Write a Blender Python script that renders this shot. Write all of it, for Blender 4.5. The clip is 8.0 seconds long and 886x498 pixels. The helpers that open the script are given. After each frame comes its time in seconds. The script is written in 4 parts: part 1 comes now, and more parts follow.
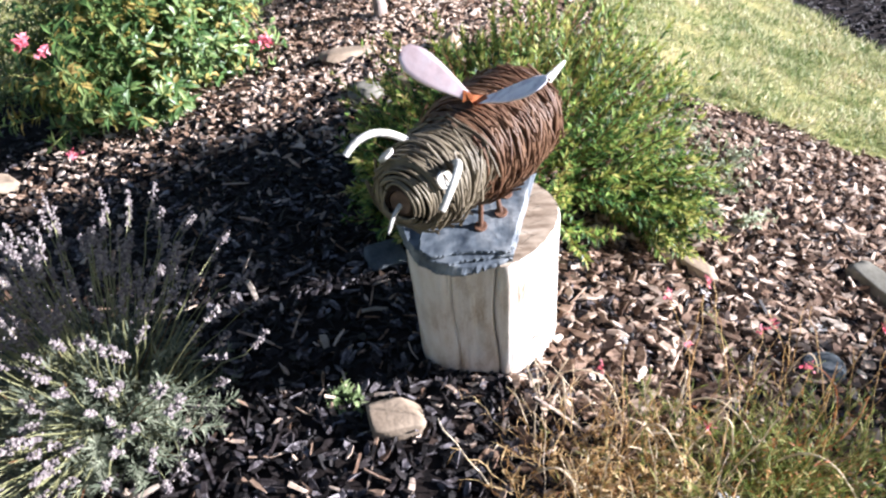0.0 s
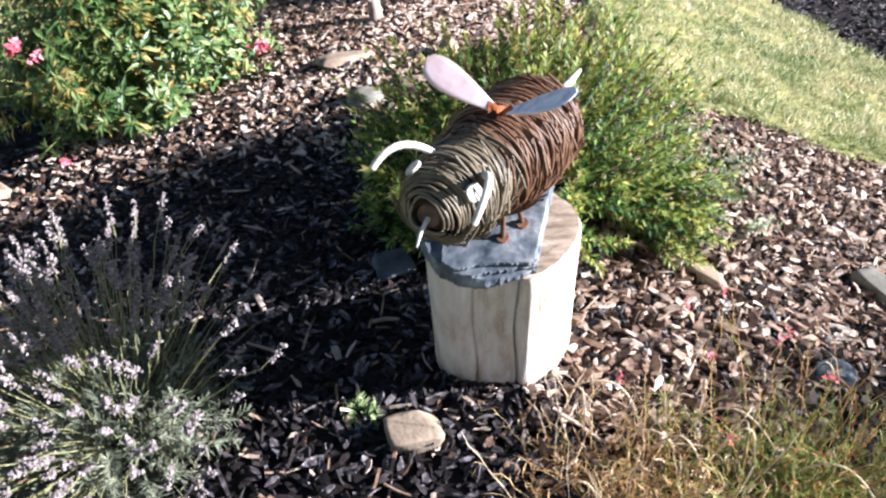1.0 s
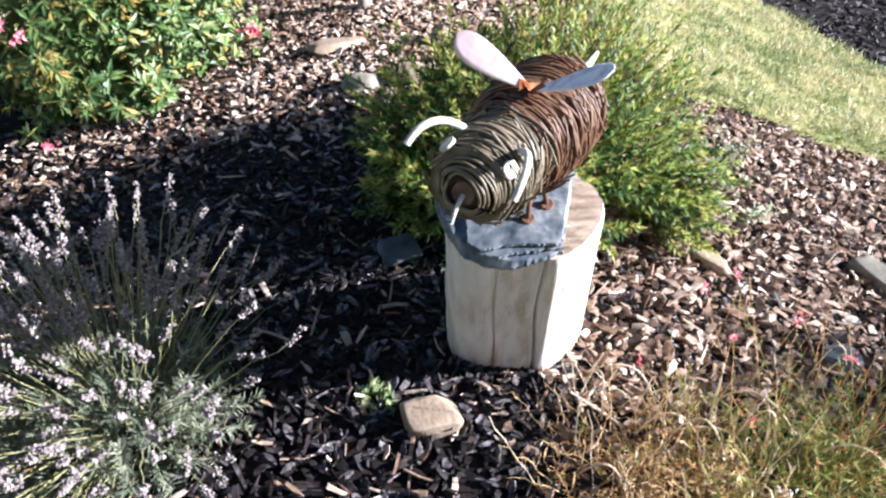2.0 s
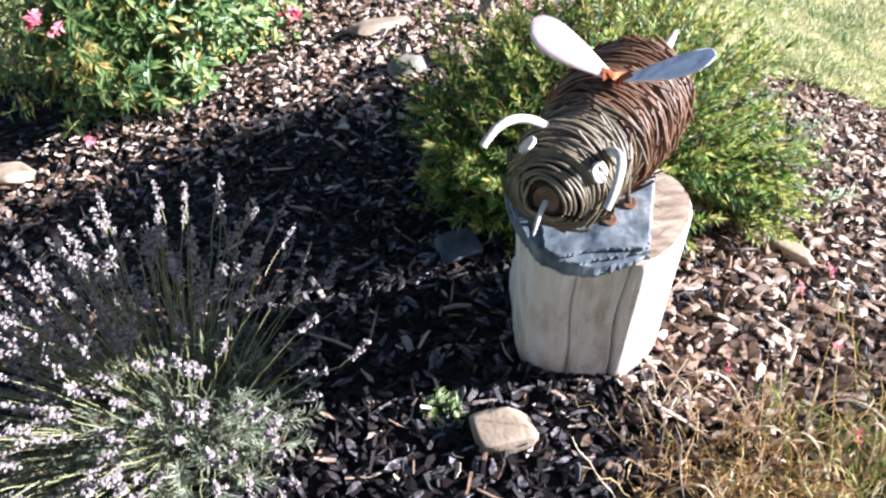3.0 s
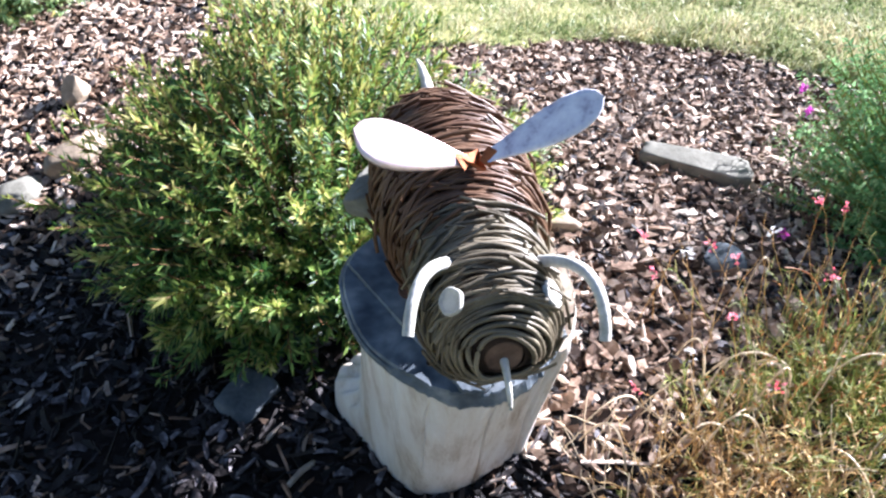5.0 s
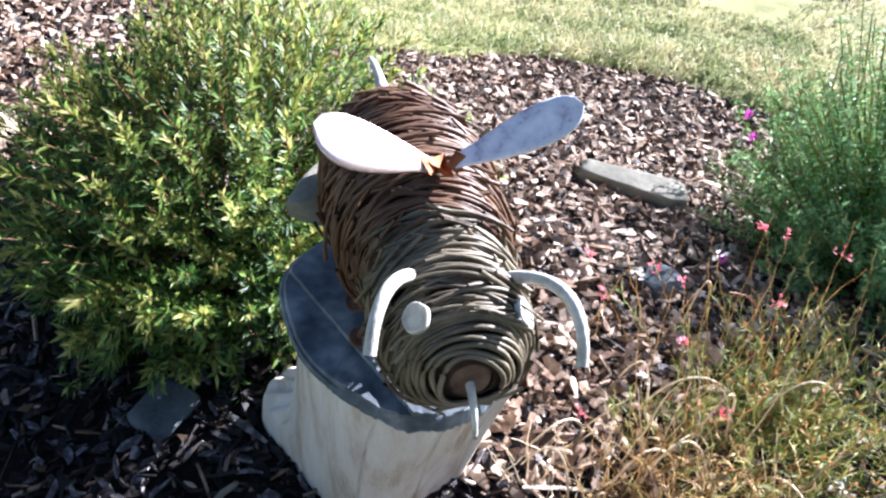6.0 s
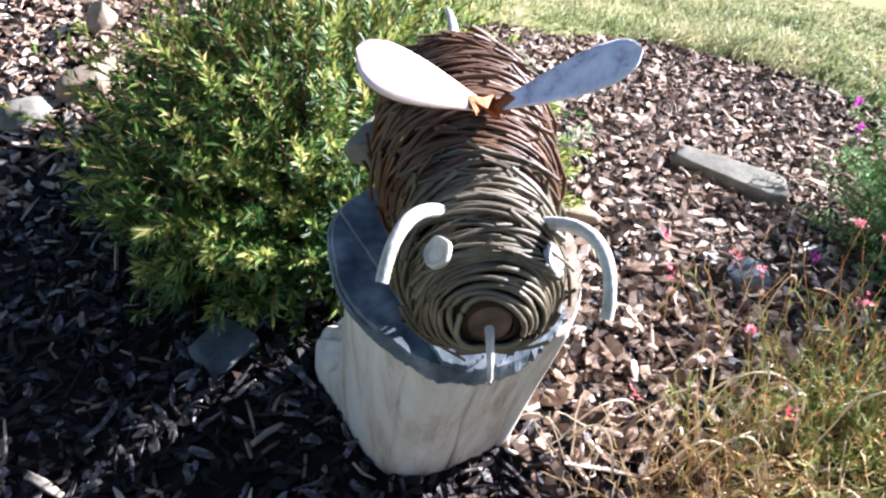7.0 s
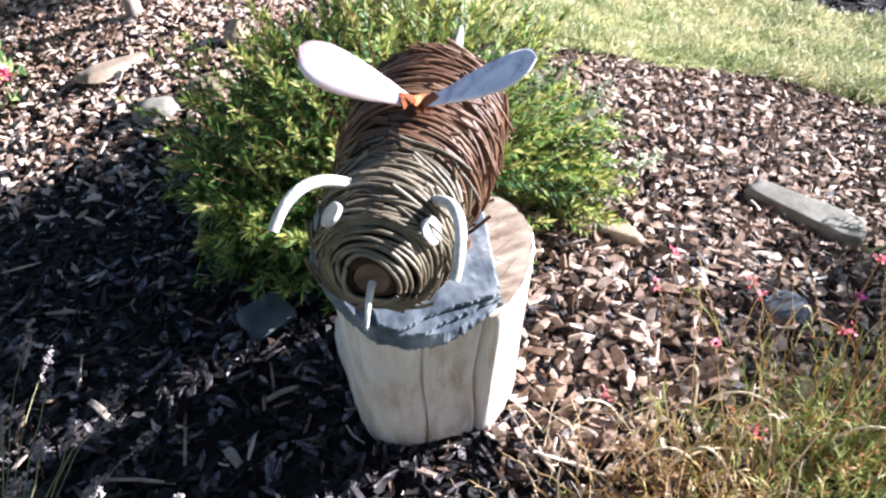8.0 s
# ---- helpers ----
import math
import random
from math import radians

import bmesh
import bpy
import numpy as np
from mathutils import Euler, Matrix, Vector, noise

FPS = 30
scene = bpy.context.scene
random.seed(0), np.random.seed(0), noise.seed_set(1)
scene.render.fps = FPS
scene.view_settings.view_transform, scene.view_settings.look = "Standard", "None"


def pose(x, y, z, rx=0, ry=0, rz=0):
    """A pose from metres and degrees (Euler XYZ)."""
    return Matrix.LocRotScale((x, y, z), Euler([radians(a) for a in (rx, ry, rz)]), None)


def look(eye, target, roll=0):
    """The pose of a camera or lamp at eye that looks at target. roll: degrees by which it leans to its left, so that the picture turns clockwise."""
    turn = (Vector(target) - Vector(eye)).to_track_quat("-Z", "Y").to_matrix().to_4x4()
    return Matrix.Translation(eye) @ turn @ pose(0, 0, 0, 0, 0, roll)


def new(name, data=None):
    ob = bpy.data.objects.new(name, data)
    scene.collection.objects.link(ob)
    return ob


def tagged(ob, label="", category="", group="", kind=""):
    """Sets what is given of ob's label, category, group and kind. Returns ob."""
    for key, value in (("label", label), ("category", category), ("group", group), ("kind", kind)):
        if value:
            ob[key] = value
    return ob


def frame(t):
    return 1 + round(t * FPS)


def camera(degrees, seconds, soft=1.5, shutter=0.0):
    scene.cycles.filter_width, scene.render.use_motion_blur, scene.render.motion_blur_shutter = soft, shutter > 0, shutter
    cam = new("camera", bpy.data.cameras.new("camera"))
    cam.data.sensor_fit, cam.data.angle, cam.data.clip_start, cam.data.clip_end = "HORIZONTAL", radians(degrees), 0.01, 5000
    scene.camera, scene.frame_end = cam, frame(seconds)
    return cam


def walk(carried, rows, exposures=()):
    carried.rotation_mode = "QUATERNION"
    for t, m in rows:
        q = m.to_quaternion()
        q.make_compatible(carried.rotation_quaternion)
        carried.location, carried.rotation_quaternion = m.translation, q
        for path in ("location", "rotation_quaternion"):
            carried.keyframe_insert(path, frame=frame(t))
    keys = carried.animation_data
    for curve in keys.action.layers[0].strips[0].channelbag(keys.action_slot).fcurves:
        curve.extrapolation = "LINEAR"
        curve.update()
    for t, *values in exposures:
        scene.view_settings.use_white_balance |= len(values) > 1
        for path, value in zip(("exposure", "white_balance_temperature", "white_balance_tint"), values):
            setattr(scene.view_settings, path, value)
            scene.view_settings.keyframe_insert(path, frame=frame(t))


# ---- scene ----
cam = camera(58.1, 8.0, soft=2.35)
PATH = [
    (0, (-0.081, -1.470, 1.458), (-0.085, 0.091, 0.208), 0.7),
    (0.5, (-0.111, -1.449, 1.456), (-0.117, 0.103, 0.194), 0.7),
    (1, (-0.161, -1.442, 1.461), (-0.117, 0.121, 0.214), 1.5),
    (2.3, (-0.285, -1.433, 1.401), (-0.152, 0.115, 0.142), 3.8),
    (2.5, (-0.288, -1.419, 1.393), (-0.218, 0.114, 0.112), 2.8),
    (3, (-0.331, -1.304, 1.386), (-0.293, 0.211, 0.080), 0.4),
    (3.5, (-0.375, -1.135, 1.374), (-0.163, 0.331, 0.031), -2.2),
    (4, (-0.420, -1.056, 1.369), (-0.056, 0.338, -0.019), -2.7),
    (4.5, (-0.515, -0.884, 1.364), (0.102, 0.460, 0.018), -6.3),
    (5, (-0.540, -0.775, 1.340), (0.355, 0.402, -0.006), -2.3),
    (5.2, (-0.540, -0.756, 1.338), (0.416, 0.360, -0.019), 0.3),
    (6.3, (-0.542, -0.693, 1.248), (0.522, 0.368, -0.072), 6.3),
    (6.5, (-0.535, -0.698, 1.227), (0.493, 0.384, -0.106), 6.9),
    (7, (-0.490, -0.756, 1.236), (0.361, 0.442, -0.121), 4.1),
    (7.5, (-0.379, -0.888, 1.260), (0.291, 0.428, -0.088), 2.1),
    (8, (-0.304, -1.014, 1.285), (0.211, 0.409, -0.022), -0.9),
]
walk(cam, [(t, look(eye, target, roll)) for t, eye, target, roll in PATH], exposures=((0.0, 1.96, 5900, 13), (1.0, 2.0, 5900, 13), (3.0, 2.22, 5800, 13), (4.5, 2.46, 5650, 13), (6.5, 2.38, 5700, 13), (8.0, 2.28, 5800, 13)))

# ---- light ----
SUN_DIR = Vector((0.905, -0.045, 0.415)).normalized()
world = bpy.data.worlds.new("sky")
scene.world = world
world.use_nodes = True
_bg = world.node_tree.nodes["Background"]
_sky = world.node_tree.nodes.new("ShaderNodeTexSky")
_sky.sky_type, _sky.sun_disc = "NISHITA", False
_sky.sun_elevation, _sky.sun_rotation = math.asin(SUN_DIR.z), math.atan2(SUN_DIR.x, SUN_DIR.y)
world.node_tree.links.new(_sky.outputs[0], _bg.inputs[0])
_bg.inputs[1].default_value = 0.031
_sun = bpy.data.lights.new("sun", "SUN")
_sun.energy, _sun.angle, _sun.color = 4.9, radians(0.6), (1.0, 0.95, 0.95)
new("sun", _sun).matrix_world = look(SUN_DIR * 20, (0, 0, 0))


# ---- materials ----
def material(name, colours, rough=0.8, scale=30.0, bump=0.3, fine=300.0, metal=0.0, island=0.0, thin=0.0, stretch=(1, 1, 1), spec=0.3):
    """colours: ramp stops (position, rgb) over two scales of noise; island: how far single pieces differ; thin: light let through."""
    m = bpy.data.materials.new(name)
    m.use_nodes = True
    n, l = m.node_tree.nodes, m.node_tree.links
    bsdf = n["Principled BSDF"]
    co = n.new("ShaderNodeTexCoord")
    mp = n.new("ShaderNodeMapping")
    mp.inputs["Scale"].default_value = stretch
    l.new(co.outputs["Object"], mp.inputs[0])
    a, b = n.new("ShaderNodeTexNoise"), n.new("ShaderNodeTexNoise")
    a.inputs["Scale"].default_value, b.inputs["Scale"].default_value = scale, fine
    a.inputs["Detail"].default_value, b.inputs["Detail"].default_value = 6, 4
    l.new(mp.outputs[0], a.inputs[0]), l.new(mp.outputs[0], b.inputs[0])
    mix = n.new("ShaderNodeMath")
    mix.operation = "MULTIPLY_ADD"
    l.new(b.outputs[0], mix.inputs[0])
    mix.inputs[1].default_value = 0.35
    sub = n.new("ShaderNodeMath")
    sub.operation = "MULTIPLY_ADD"
    l.new(a.outputs[0], sub.inputs[0])
    sub.inputs[1].default_value, sub.inputs[2].default_value = 1.3, -0.33
    l.new(sub.outputs[0], mix.inputs[2])
    value = mix.outputs[0]
    if island:
        geo = n.new("ShaderNodeNewGeometry")
        add = n.new("ShaderNodeMath")
        add.operation = "MULTIPLY_ADD"
        l.new(geo.outputs["Random Per Island"], add.inputs[0])
        add.inputs[1].default_value = island
        off = n.new("ShaderNodeMath")
        off.operation = "MULTIPLY_ADD"
        l.new(value, off.inputs[0])
        off.inputs[1].default_value, off.inputs[2].default_value = 1 - 0.6 * island, -0.2 * island
        l.new(off.outputs[0], add.inputs[2])
        value = add.outputs[0]
    ramp = n.new("ShaderNodeValToRGB")
    el = ramp.color_ramp.elements
    for k, (p, c) in enumerate(colours):
        e = el[k] if k < 2 else el.new(p)
        e.position, e.color = p, (*c, 1)
    l.new(value, ramp.inputs[0])
    l.new(ramp.outputs[0], bsdf.inputs["Base Color"])
    bsdf.inputs["Roughness"].default_value, bsdf.inputs["Metallic"].default_value = rough, metal
    bsdf.inputs["Specular IOR Level"].default_value = spec
    if bump:
        bp = n.new("ShaderNodeBump")
        bp.inputs["Strength"].default_value, bp.inputs["Distance"].default_value = bump, 0.004
        l.new(mix.outputs[0], bp.inputs["Height"])
        l.new(bp.outputs[0], bsdf.inputs["Normal"])
    if thin:
        tr, mx = n.new("ShaderNodeBsdfTranslucent"), n.new("ShaderNodeMixShader")
        l.new(ramp.outputs[0], tr.inputs[0])
        mx.inputs[0].default_value = thin
        l.new(bsdf.outputs[0], mx.inputs[1]), l.new(tr.outputs[0], mx.inputs[2])
        l.new(mx.outputs[0], n["Material Output"].inputs[0])
    return m


# Soil darkened so that gaps between the chips look deep in shade.
SOIL = material("shade_dark_soil", [(0.25, (0.005, 0.004, 0.004)), (0.8, (0.024, 0.017, 0.014))], 0.95, 25, 1.0, 120, spec=0.15)
# Bark colours carry the light: dark for shade, pale and brown for sun.
BARK = material("weathered_shade_bark", [(0.15, (0.0035, 0.0025, 0.0024)), (0.52, (0.0115, 0.0078, 0.0068)), (0.77, (0.030, 0.023, 0.023)), (0.90, (0.10, 0.088, 0.092)), (1.0, (0.28, 0.255, 0.26))], 0.65, 60, 0.6, 400, island=0.9, spec=0.27)
BARK_LIT_PALE = material("lit_pale_bark", [(0.1, (0.065, 0.036, 0.022)), (0.36, (0.24, 0.152, 0.100)), (0.62, (0.45, 0.335, 0.250)), (1.0, (0.72, 0.61, 0.51))], 0.75, 60, 0.5, 400, island=0.8, spec=0.2)
BARK_LIT_BROWN = material("lit_brown_bark", [(0.1, (0.024, 0.013, 0.008)), (0.38, (0.098, 0.058, 0.036)), (0.68, (0.25, 0.168, 0.115)), (1.0, (0.55, 0.45, 0.36))], 0.75, 60, 0.6, 400, island=0.85, spec=0.2)
PALE_CHIP = material("pale_wood_chip", [(0.2, (0.20, 0.155, 0.115)), (0.8, (0.46, 0.395, 0.32))], 0.8, 60, 0.5, 400)
TURF = material("lawn_thatch", [(0.25, (0.13, 0.14, 0.035)), (0.8, (0.36, 0.32, 0.13))], 0.9, 4, 0.8, 60)
BLADE = material("lawn_grass", [(0.18, (0.10, 0.165, 0.045)), (0.42, (0.32, 0.355, 0.16)), (0.70, (0.66, 0.61, 0.40)), (0.97, (0.60, 0.43, 0.25))], 0.5, 4, 0, 30, island=0.5, thin=0.25)
POST = material("silvered_timber", [(0.12, (0.24, 0.170, 0.11)), (0.30, (0.52, 0.435, 0.34)), (0.52, (0.70, 0.64, 0.56)), (0.9, (0.82, 0.79, 0.74))], 0.85, 26, 0.9, 260, stretch=(1, 1, 0.13), spec=0.2)
END_GRAIN = material("sawn_end_grain", [(0.2, (0.17, 0.12, 0.08)), (0.5, (0.34, 0.265, 0.19)), (0.85, (0.50, 0.43, 0.34))], 0.85, 14, 0.6, 120, stretch=(1, 4, 1))
CRACK = material("dark_crack", [(0.2, (0.02, 0.016, 0.012)), (0.8, (0.07, 0.055, 0.04))], 0.95, 30, 0.2)
SLATE = material("blue_grey_slate", [(0.22, (0.034, 0.045, 0.060)), (0.5, (0.115, 0.135, 0.152)), (0.75, (0.26, 0.275, 0.28)), (1.0, (0.50, 0.505, 0.49))], 0.5, 18, 0.7, 70, spec=0.4)
WITHY_HEAD = material("grey_green_willow", [(0.1, (0.018, 0.014, 0.009)), (0.45, (0.080, 0.063, 0.040)), (0.95, (0.38, 0.32, 0.22))], 0.45, 20, 0.3, 300, island=0.85, spec=0.35)
WITHY_BODY = material("red_brown_willow", [(0.1, (0.020, 0.009, 0.005)), (0.5, (0.088, 0.042, 0.022)), (0.95, (0.30, 0.18, 0.105))], 0.45, 20, 0.3, 300, island=0.8, spec=0.3)
# Inner skin of head and body: shade between the rods put into its colour.
CORE = material("gap_shade_core", [(0.2, (0.020, 0.012, 0.008)), (0.8, (0.06, 0.035, 0.022))], 0.9, 40, 0.5)
RUST = material("rusted_steel", [(0.2, (0.06, 0.028, 0.015)), (0.6, (0.15, 0.070, 0.037)), (0.9, (0.30, 0.18, 0.11))], 0.75, 50, 0.5, 400, spec=0.4)
COPPER = material("orange_copper", [(0.2, (0.13, 0.035, 0.014)), (0.8, (0.46, 0.15, 0.05))], 0.5, 40, 0.4, 300, metal=0.5)
BONE = material("bleached_bone", [(0.2, (0.33, 0.31, 0.265)), (0.45, (0.50, 0.475, 0.42)), (0.8, (0.66, 0.635, 0.575))], 0.6, 60, 0.5, 400)
WING_PINK = material("pale_pink_wing", [(0.2, (0.62, 0.46, 0.44)), (0.5, (0.72, 0.565, 0.55)), (0.8, (0.80, 0.68, 0.66))], 0.38, 30, 0.1, 200, metal=0.7, spec=0.5)
WING = material("pale_brushed_wing", [(0.25, (0.38, 0.35, 0.45)), (0.42, (0.66, 0.64, 0.72)), (0.8, (0.88, 0.87, 0.91))], 0.45, 45, 0.12, 200, metal=0.1, spec=0.5)
NOSE = material("dark_wood_nose", [(0.2, (0.07, 0.040, 0.028)), (0.8, (0.20, 0.125, 0.085))], 0.7, 40, 0.4)
ROCK = material("grey_field_stone", [(0.2, (0.10, 0.095, 0.075)), (0.8, (0.26, 0.245, 0.20))], 0.9, 14, 0.8, 120, spec=0.2)
ROCK_WARM = material("buff_field_stone", [(0.2, (0.19, 0.142, 0.096)), (0.8, (0.40, 0.315, 0.225))], 0.85, 14, 0.8, 120)
ROCK_DARK = material("dark_slate_and_shade_stone", [(0.2, (0.055, 0.066, 0.072)), (0.8, (0.16, 0.175, 0.185))], 0.9, 14, 0.8, 120, spec=0.2)
NEEDLE = material("dark_green_needles", [(0.1, (0.012, 0.040, 0.010)), (0.5, (0.068, 0.150, 0.030)), (0.95, (0.34, 0.46, 0.11))], 0.45, 6, 0, 60, island=0.85, thin=0.38, spec=0.35)
NEEDLE_TIP = material("yellow_green_tips", [(0.1, (0.13, 0.20, 0.03)), (0.5, (0.37, 0.40, 0.09)), (0.95, (0.74, 0.64, 0.26))], 0.45, 6, 0, 60, island=0.7, thin=0.42, spec=0.35)
TWIG = material("reddish_twig", [(0.2, (0.09, 0.038, 0.016)), (0.8, (0.28, 0.13, 0.05))], 0.7, 40, 0.2)
LEAF = material("mid_green_leaf", [(0.1, (0.030, 0.075, 0.018)), (0.5, (0.10, 0.18, 0.05)), (0.95, (0.31, 0.37, 0.13))], 0.42, 6, 0, 60, island=0.7, thin=0.3, spec=0.5)
LEAF_SEA = material("blue_green_leaf", [(0.1, (0.07, 0.18, 0.06)), (0.5, (0.24, 0.46, 0.18)), (0.95, (0.52, 0.68, 0.36))], 0.45, 6, 0, 60, island=0.65, thin=0.6, spec=0.45)
SEEDLING = material("fresh_green_leaf", [(0.1, (0.10, 0.17, 0.06)), (0.9, (0.38, 0.46, 0.22))], 0.5, 20, 0, 80, island=0.4, thin=0.3)
LEAF_OLD = material("yellowing_leaf", [(0.1, (0.22, 0.17, 0.04)), (0.6, (0.42, 0.34, 0.09)), (0.95, (0.55, 0.36, 0.14))], 0.55, 6, 0, 60, island=0.6, thin=0.3)
SAGE = material("grey_green_foliage", [(0.1, (0.045, 0.06, 0.035)), (0.5, (0.135, 0.155, 0.100)), (0.95, (0.31, 0.325, 0.23))], 0.7, 10, 0, 80, island=0.7, thin=0.2)
WEED_LEAF = material("pale_weed_leaf", [(0.1, (0.17, 0.21, 0.12)), (0.9, (0.50, 0.55, 0.38))], 0.6, 12, 0, 80, island=0.5, thin=0.25)
LAV_STEM = material("lavender_stem", [(0.1, (0.10, 0.11, 0.045)), (0.8, (0.36, 0.35, 0.17))], 0.6, 20, 0, 80, island=0.5, thin=0.1)
LAV_FLOWER = material("faded_lavender_flower", [(0.1, (0.11, 0.088, 0.094)), (0.5, (0.24, 0.205, 0.200)), (0.95, (0.43, 0.375, 0.335))], 0.75, 40, 0, 200, island=0.65, thin=0.15)
STRAW = material("dry_straw", [(0.1, (0.13, 0.058, 0.018)), (0.42, (0.47, 0.285, 0.10)), (0.75, (0.74, 0.55, 0.28)), (1.0, (0.88, 0.80, 0.60))], 0.6, 20, 0, 80, island=0.8, thin=0.28)
PALE_STALK = material("bleached_stalk", [(0.1, (0.42, 0.30, 0.17)), (0.6, (0.72, 0.60, 0.42)), (0.95, (0.85, 0.78, 0.64))], 0.6, 20, 0, 80, thin=0.1)
GREEN_STEM = material("green_stem", [(0.1, (0.08, 0.12, 0.02)), (0.5, (0.24, 0.28, 0.065)), (0.95, (0.56, 0.50, 0.20))], 0.55, 20, 0, 80, island=0.75, thin=0.3)
RED_LEAF = material("bronze_red_leaf", [(0.1, (0.20, 0.055, 0.02)), (0.5, (0.42, 0.15, 0.05)), (0.95, (0.56, 0.33, 0.14))], 0.55, 20, 0, 80, island=0.6, thin=0.3)
PINK = material("pink_petal", [(0.1, (0.50, 0.035, 0.075)), (0.5, (0.72, 0.12, 0.17)), (0.95, (0.85, 0.45, 0.50))], 0.55, 30, 0, 100, island=0.6, thin=0.3)
MAGENTA = material("magenta_petal", [(0.1, (0.42, 0.03, 0.30)), (0.9, (0.75, 0.15, 0.60))], 0.55, 30, 0, 100, thin=0.3)
WHITE_PETAL = material("white_petal", [(0.1, (0.62, 0.60, 0.56)), (0.9, (0.80, 0.78, 0.76))], 0.55, 30, 0, 100, thin=0.3)
TREE_BARK = material("pale_tree_bark", [(0.2, (0.20, 0.15, 0.12)), (0.8, (0.52, 0.43, 0.38))], 0.9, 25, 0.9, 150, stretch=(1, 1, 0.3))

# ---- mesh helpers ----
rng = np.random.default_rng(7)
MANY = ("straw", "dry_foliage", "narrow_foliage", "bronze_foliage", "green_growth", "inner_twigwork", "inner_foliage", "young_growth", "grey_foliage", "yellowed_foliage", "woody_base")


def unit(a):
    return a / np.maximum(np.linalg.norm(a, axis=-1, keepdims=True), 1e-9)


def ground_z(x, y):
    """Height of the bed: a low mound that falls away to both sides and to the back."""
    return 0.03 + 0.02 * np.tanh(x) - 0.5 * np.tanh(0.3 * x * x) - 0.46 * np.tanh(y / 8)


def raw_mesh(name, verts, faces, mats, index=None, smooth=False):
    me = bpy.data.meshes.new(name)
    me.from_pydata(np.asarray(verts).reshape(-1, 3).tolist(), [], faces if isinstance(faces, list) else faces.tolist())
    for m in mats if isinstance(mats, (list, tuple)) else [mats]:
        me.materials.append(m)
    if index is not None:
        me.polygons.foreach_set("material_index", index)
    if smooth:
        me.polygons.foreach_set("use_smooth", [True] * len(me.polygons))
    me.update()
    return me


def mesh_part(name, geo, mat, parent=None, label="", smooth=False):
    ob = new(name, raw_mesh(name, geo[0], geo[1], mat, smooth=smooth))
    ob.parent = parent
    if name in MANY:
        tagged(ob, kind="stuff")
    return tagged(ob, label)


def part(name, bm, mat, parent=None, label="", smooth=True):
    me = bpy.data.meshes.new(name)
    bm.to_mesh(me)
    bm.free()
    me.materials.append(mat)
    me.polygons.foreach_set("use_smooth", [smooth] * len(me.polygons))
    ob = new(name, me)
    ob.parent = parent
    return tagged(ob, label)


def thing(name, label, category, at=(0, 0, 0), group="", kind=""):
    ob = new(name)
    ob.empty_display_size = 0.05
    ob.location = at
    return tagged(ob, label, category, group, kind)


def joined(*geos):
    vs, fs, k = [], [], 0
    for v, f in geos:
        v = np.asarray(v).reshape(-1, 3)
        vs.append(v)
        fs += (f if isinstance(f, list) else (np.asarray(f)).tolist()) if k == 0 else [[i + k for i in q] for q in (f if isinstance(f, list) else f.tolist())]
        k += len(v)
    return np.concatenate(vs), fs


def leaves(p, d, n, length, width, droop=0.15):
    """Folded, pointed leaves: roots p, directions d, upper sides n."""
    d = unit(d)
    s = unit(np.cross(d, n))
    n = np.cross(s, d)
    ln, w = np.asarray(length)[:, None], np.asarray(width)[:, None]
    v = np.stack([p, p + d * ln * 0.45 - s * w / 2, p + d * ln * 0.5 - n * w * 0.22, p + d * ln * 0.45 + s * w / 2, p + d * ln - n * ln * droop], 1)
    f = np.array([(0, 2, 1), (0, 3, 2), (1, 2, 4), (2, 3, 4)])
    return v.reshape(-1, 3), (np.arange(len(p))[:, None, None] * 5 + f).reshape(-1, 3)


def tubes(paths, radius, sides=4, taper=0.5):
    """Tubes along paths of shape (n, k, 3)."""
    n, k, _ = paths.shape
    t = unit(np.gradient(paths, axis=1))
    ref = np.where(np.abs(t[..., 2:3]) > 0.9, np.array([1.0, 0, 0]), np.array([0, 0, 1.0]))
    a = unit(np.cross(t, ref))
    b = np.cross(t, a)
    r = np.broadcast_to(np.asarray(radius, float).reshape(-1, 1), (n, 1)) * (1 - (1 - taper) * np.linspace(0, 1, k))
    ang = np.arange(sides) * 2 * np.pi / sides
    v = paths[:, :, None] + r[:, :, None, None] * (np.cos(ang)[:, None] * a[:, :, None] + np.sin(ang)[:, None] * b[:, :, None])
    i, j = np.meshgrid(np.arange(k - 1), np.arange(sides), indexing="ij")
    q = np.stack([i * sides + j, i * sides + (j + 1) % sides, (i + 1) * sides + (j + 1) % sides, (i + 1) * sides + j], -1).reshape(-1, 4)
    return v.reshape(-1, 3), (np.arange(n)[:, None, None] * k * sides + q).reshape(-1, 4)


def blobs(c, size):
    """Small eight-sided lumps at c."""
    o = np.array([(1, 0, 0), (-1, 0, 0), (0, 1, 0), (0, -1, 0), (0, 0, 1), (0, 0, -1)], float)
    v = c[:, None] + o * np.asarray(size).reshape(-1, 1, 1) * rng.uniform(0.7, 1.3, (len(c), 6, 1))
    f = np.array([(0, 2, 4), (2, 1, 4), (1, 3, 4), (3, 0, 4), (2, 0, 5), (1, 2, 5), (3, 1, 5), (0, 3, 5)])
    return v.reshape(-1, 3), (np.arange(len(c))[:, None, None] * 6 + f).reshape(-1, 3)


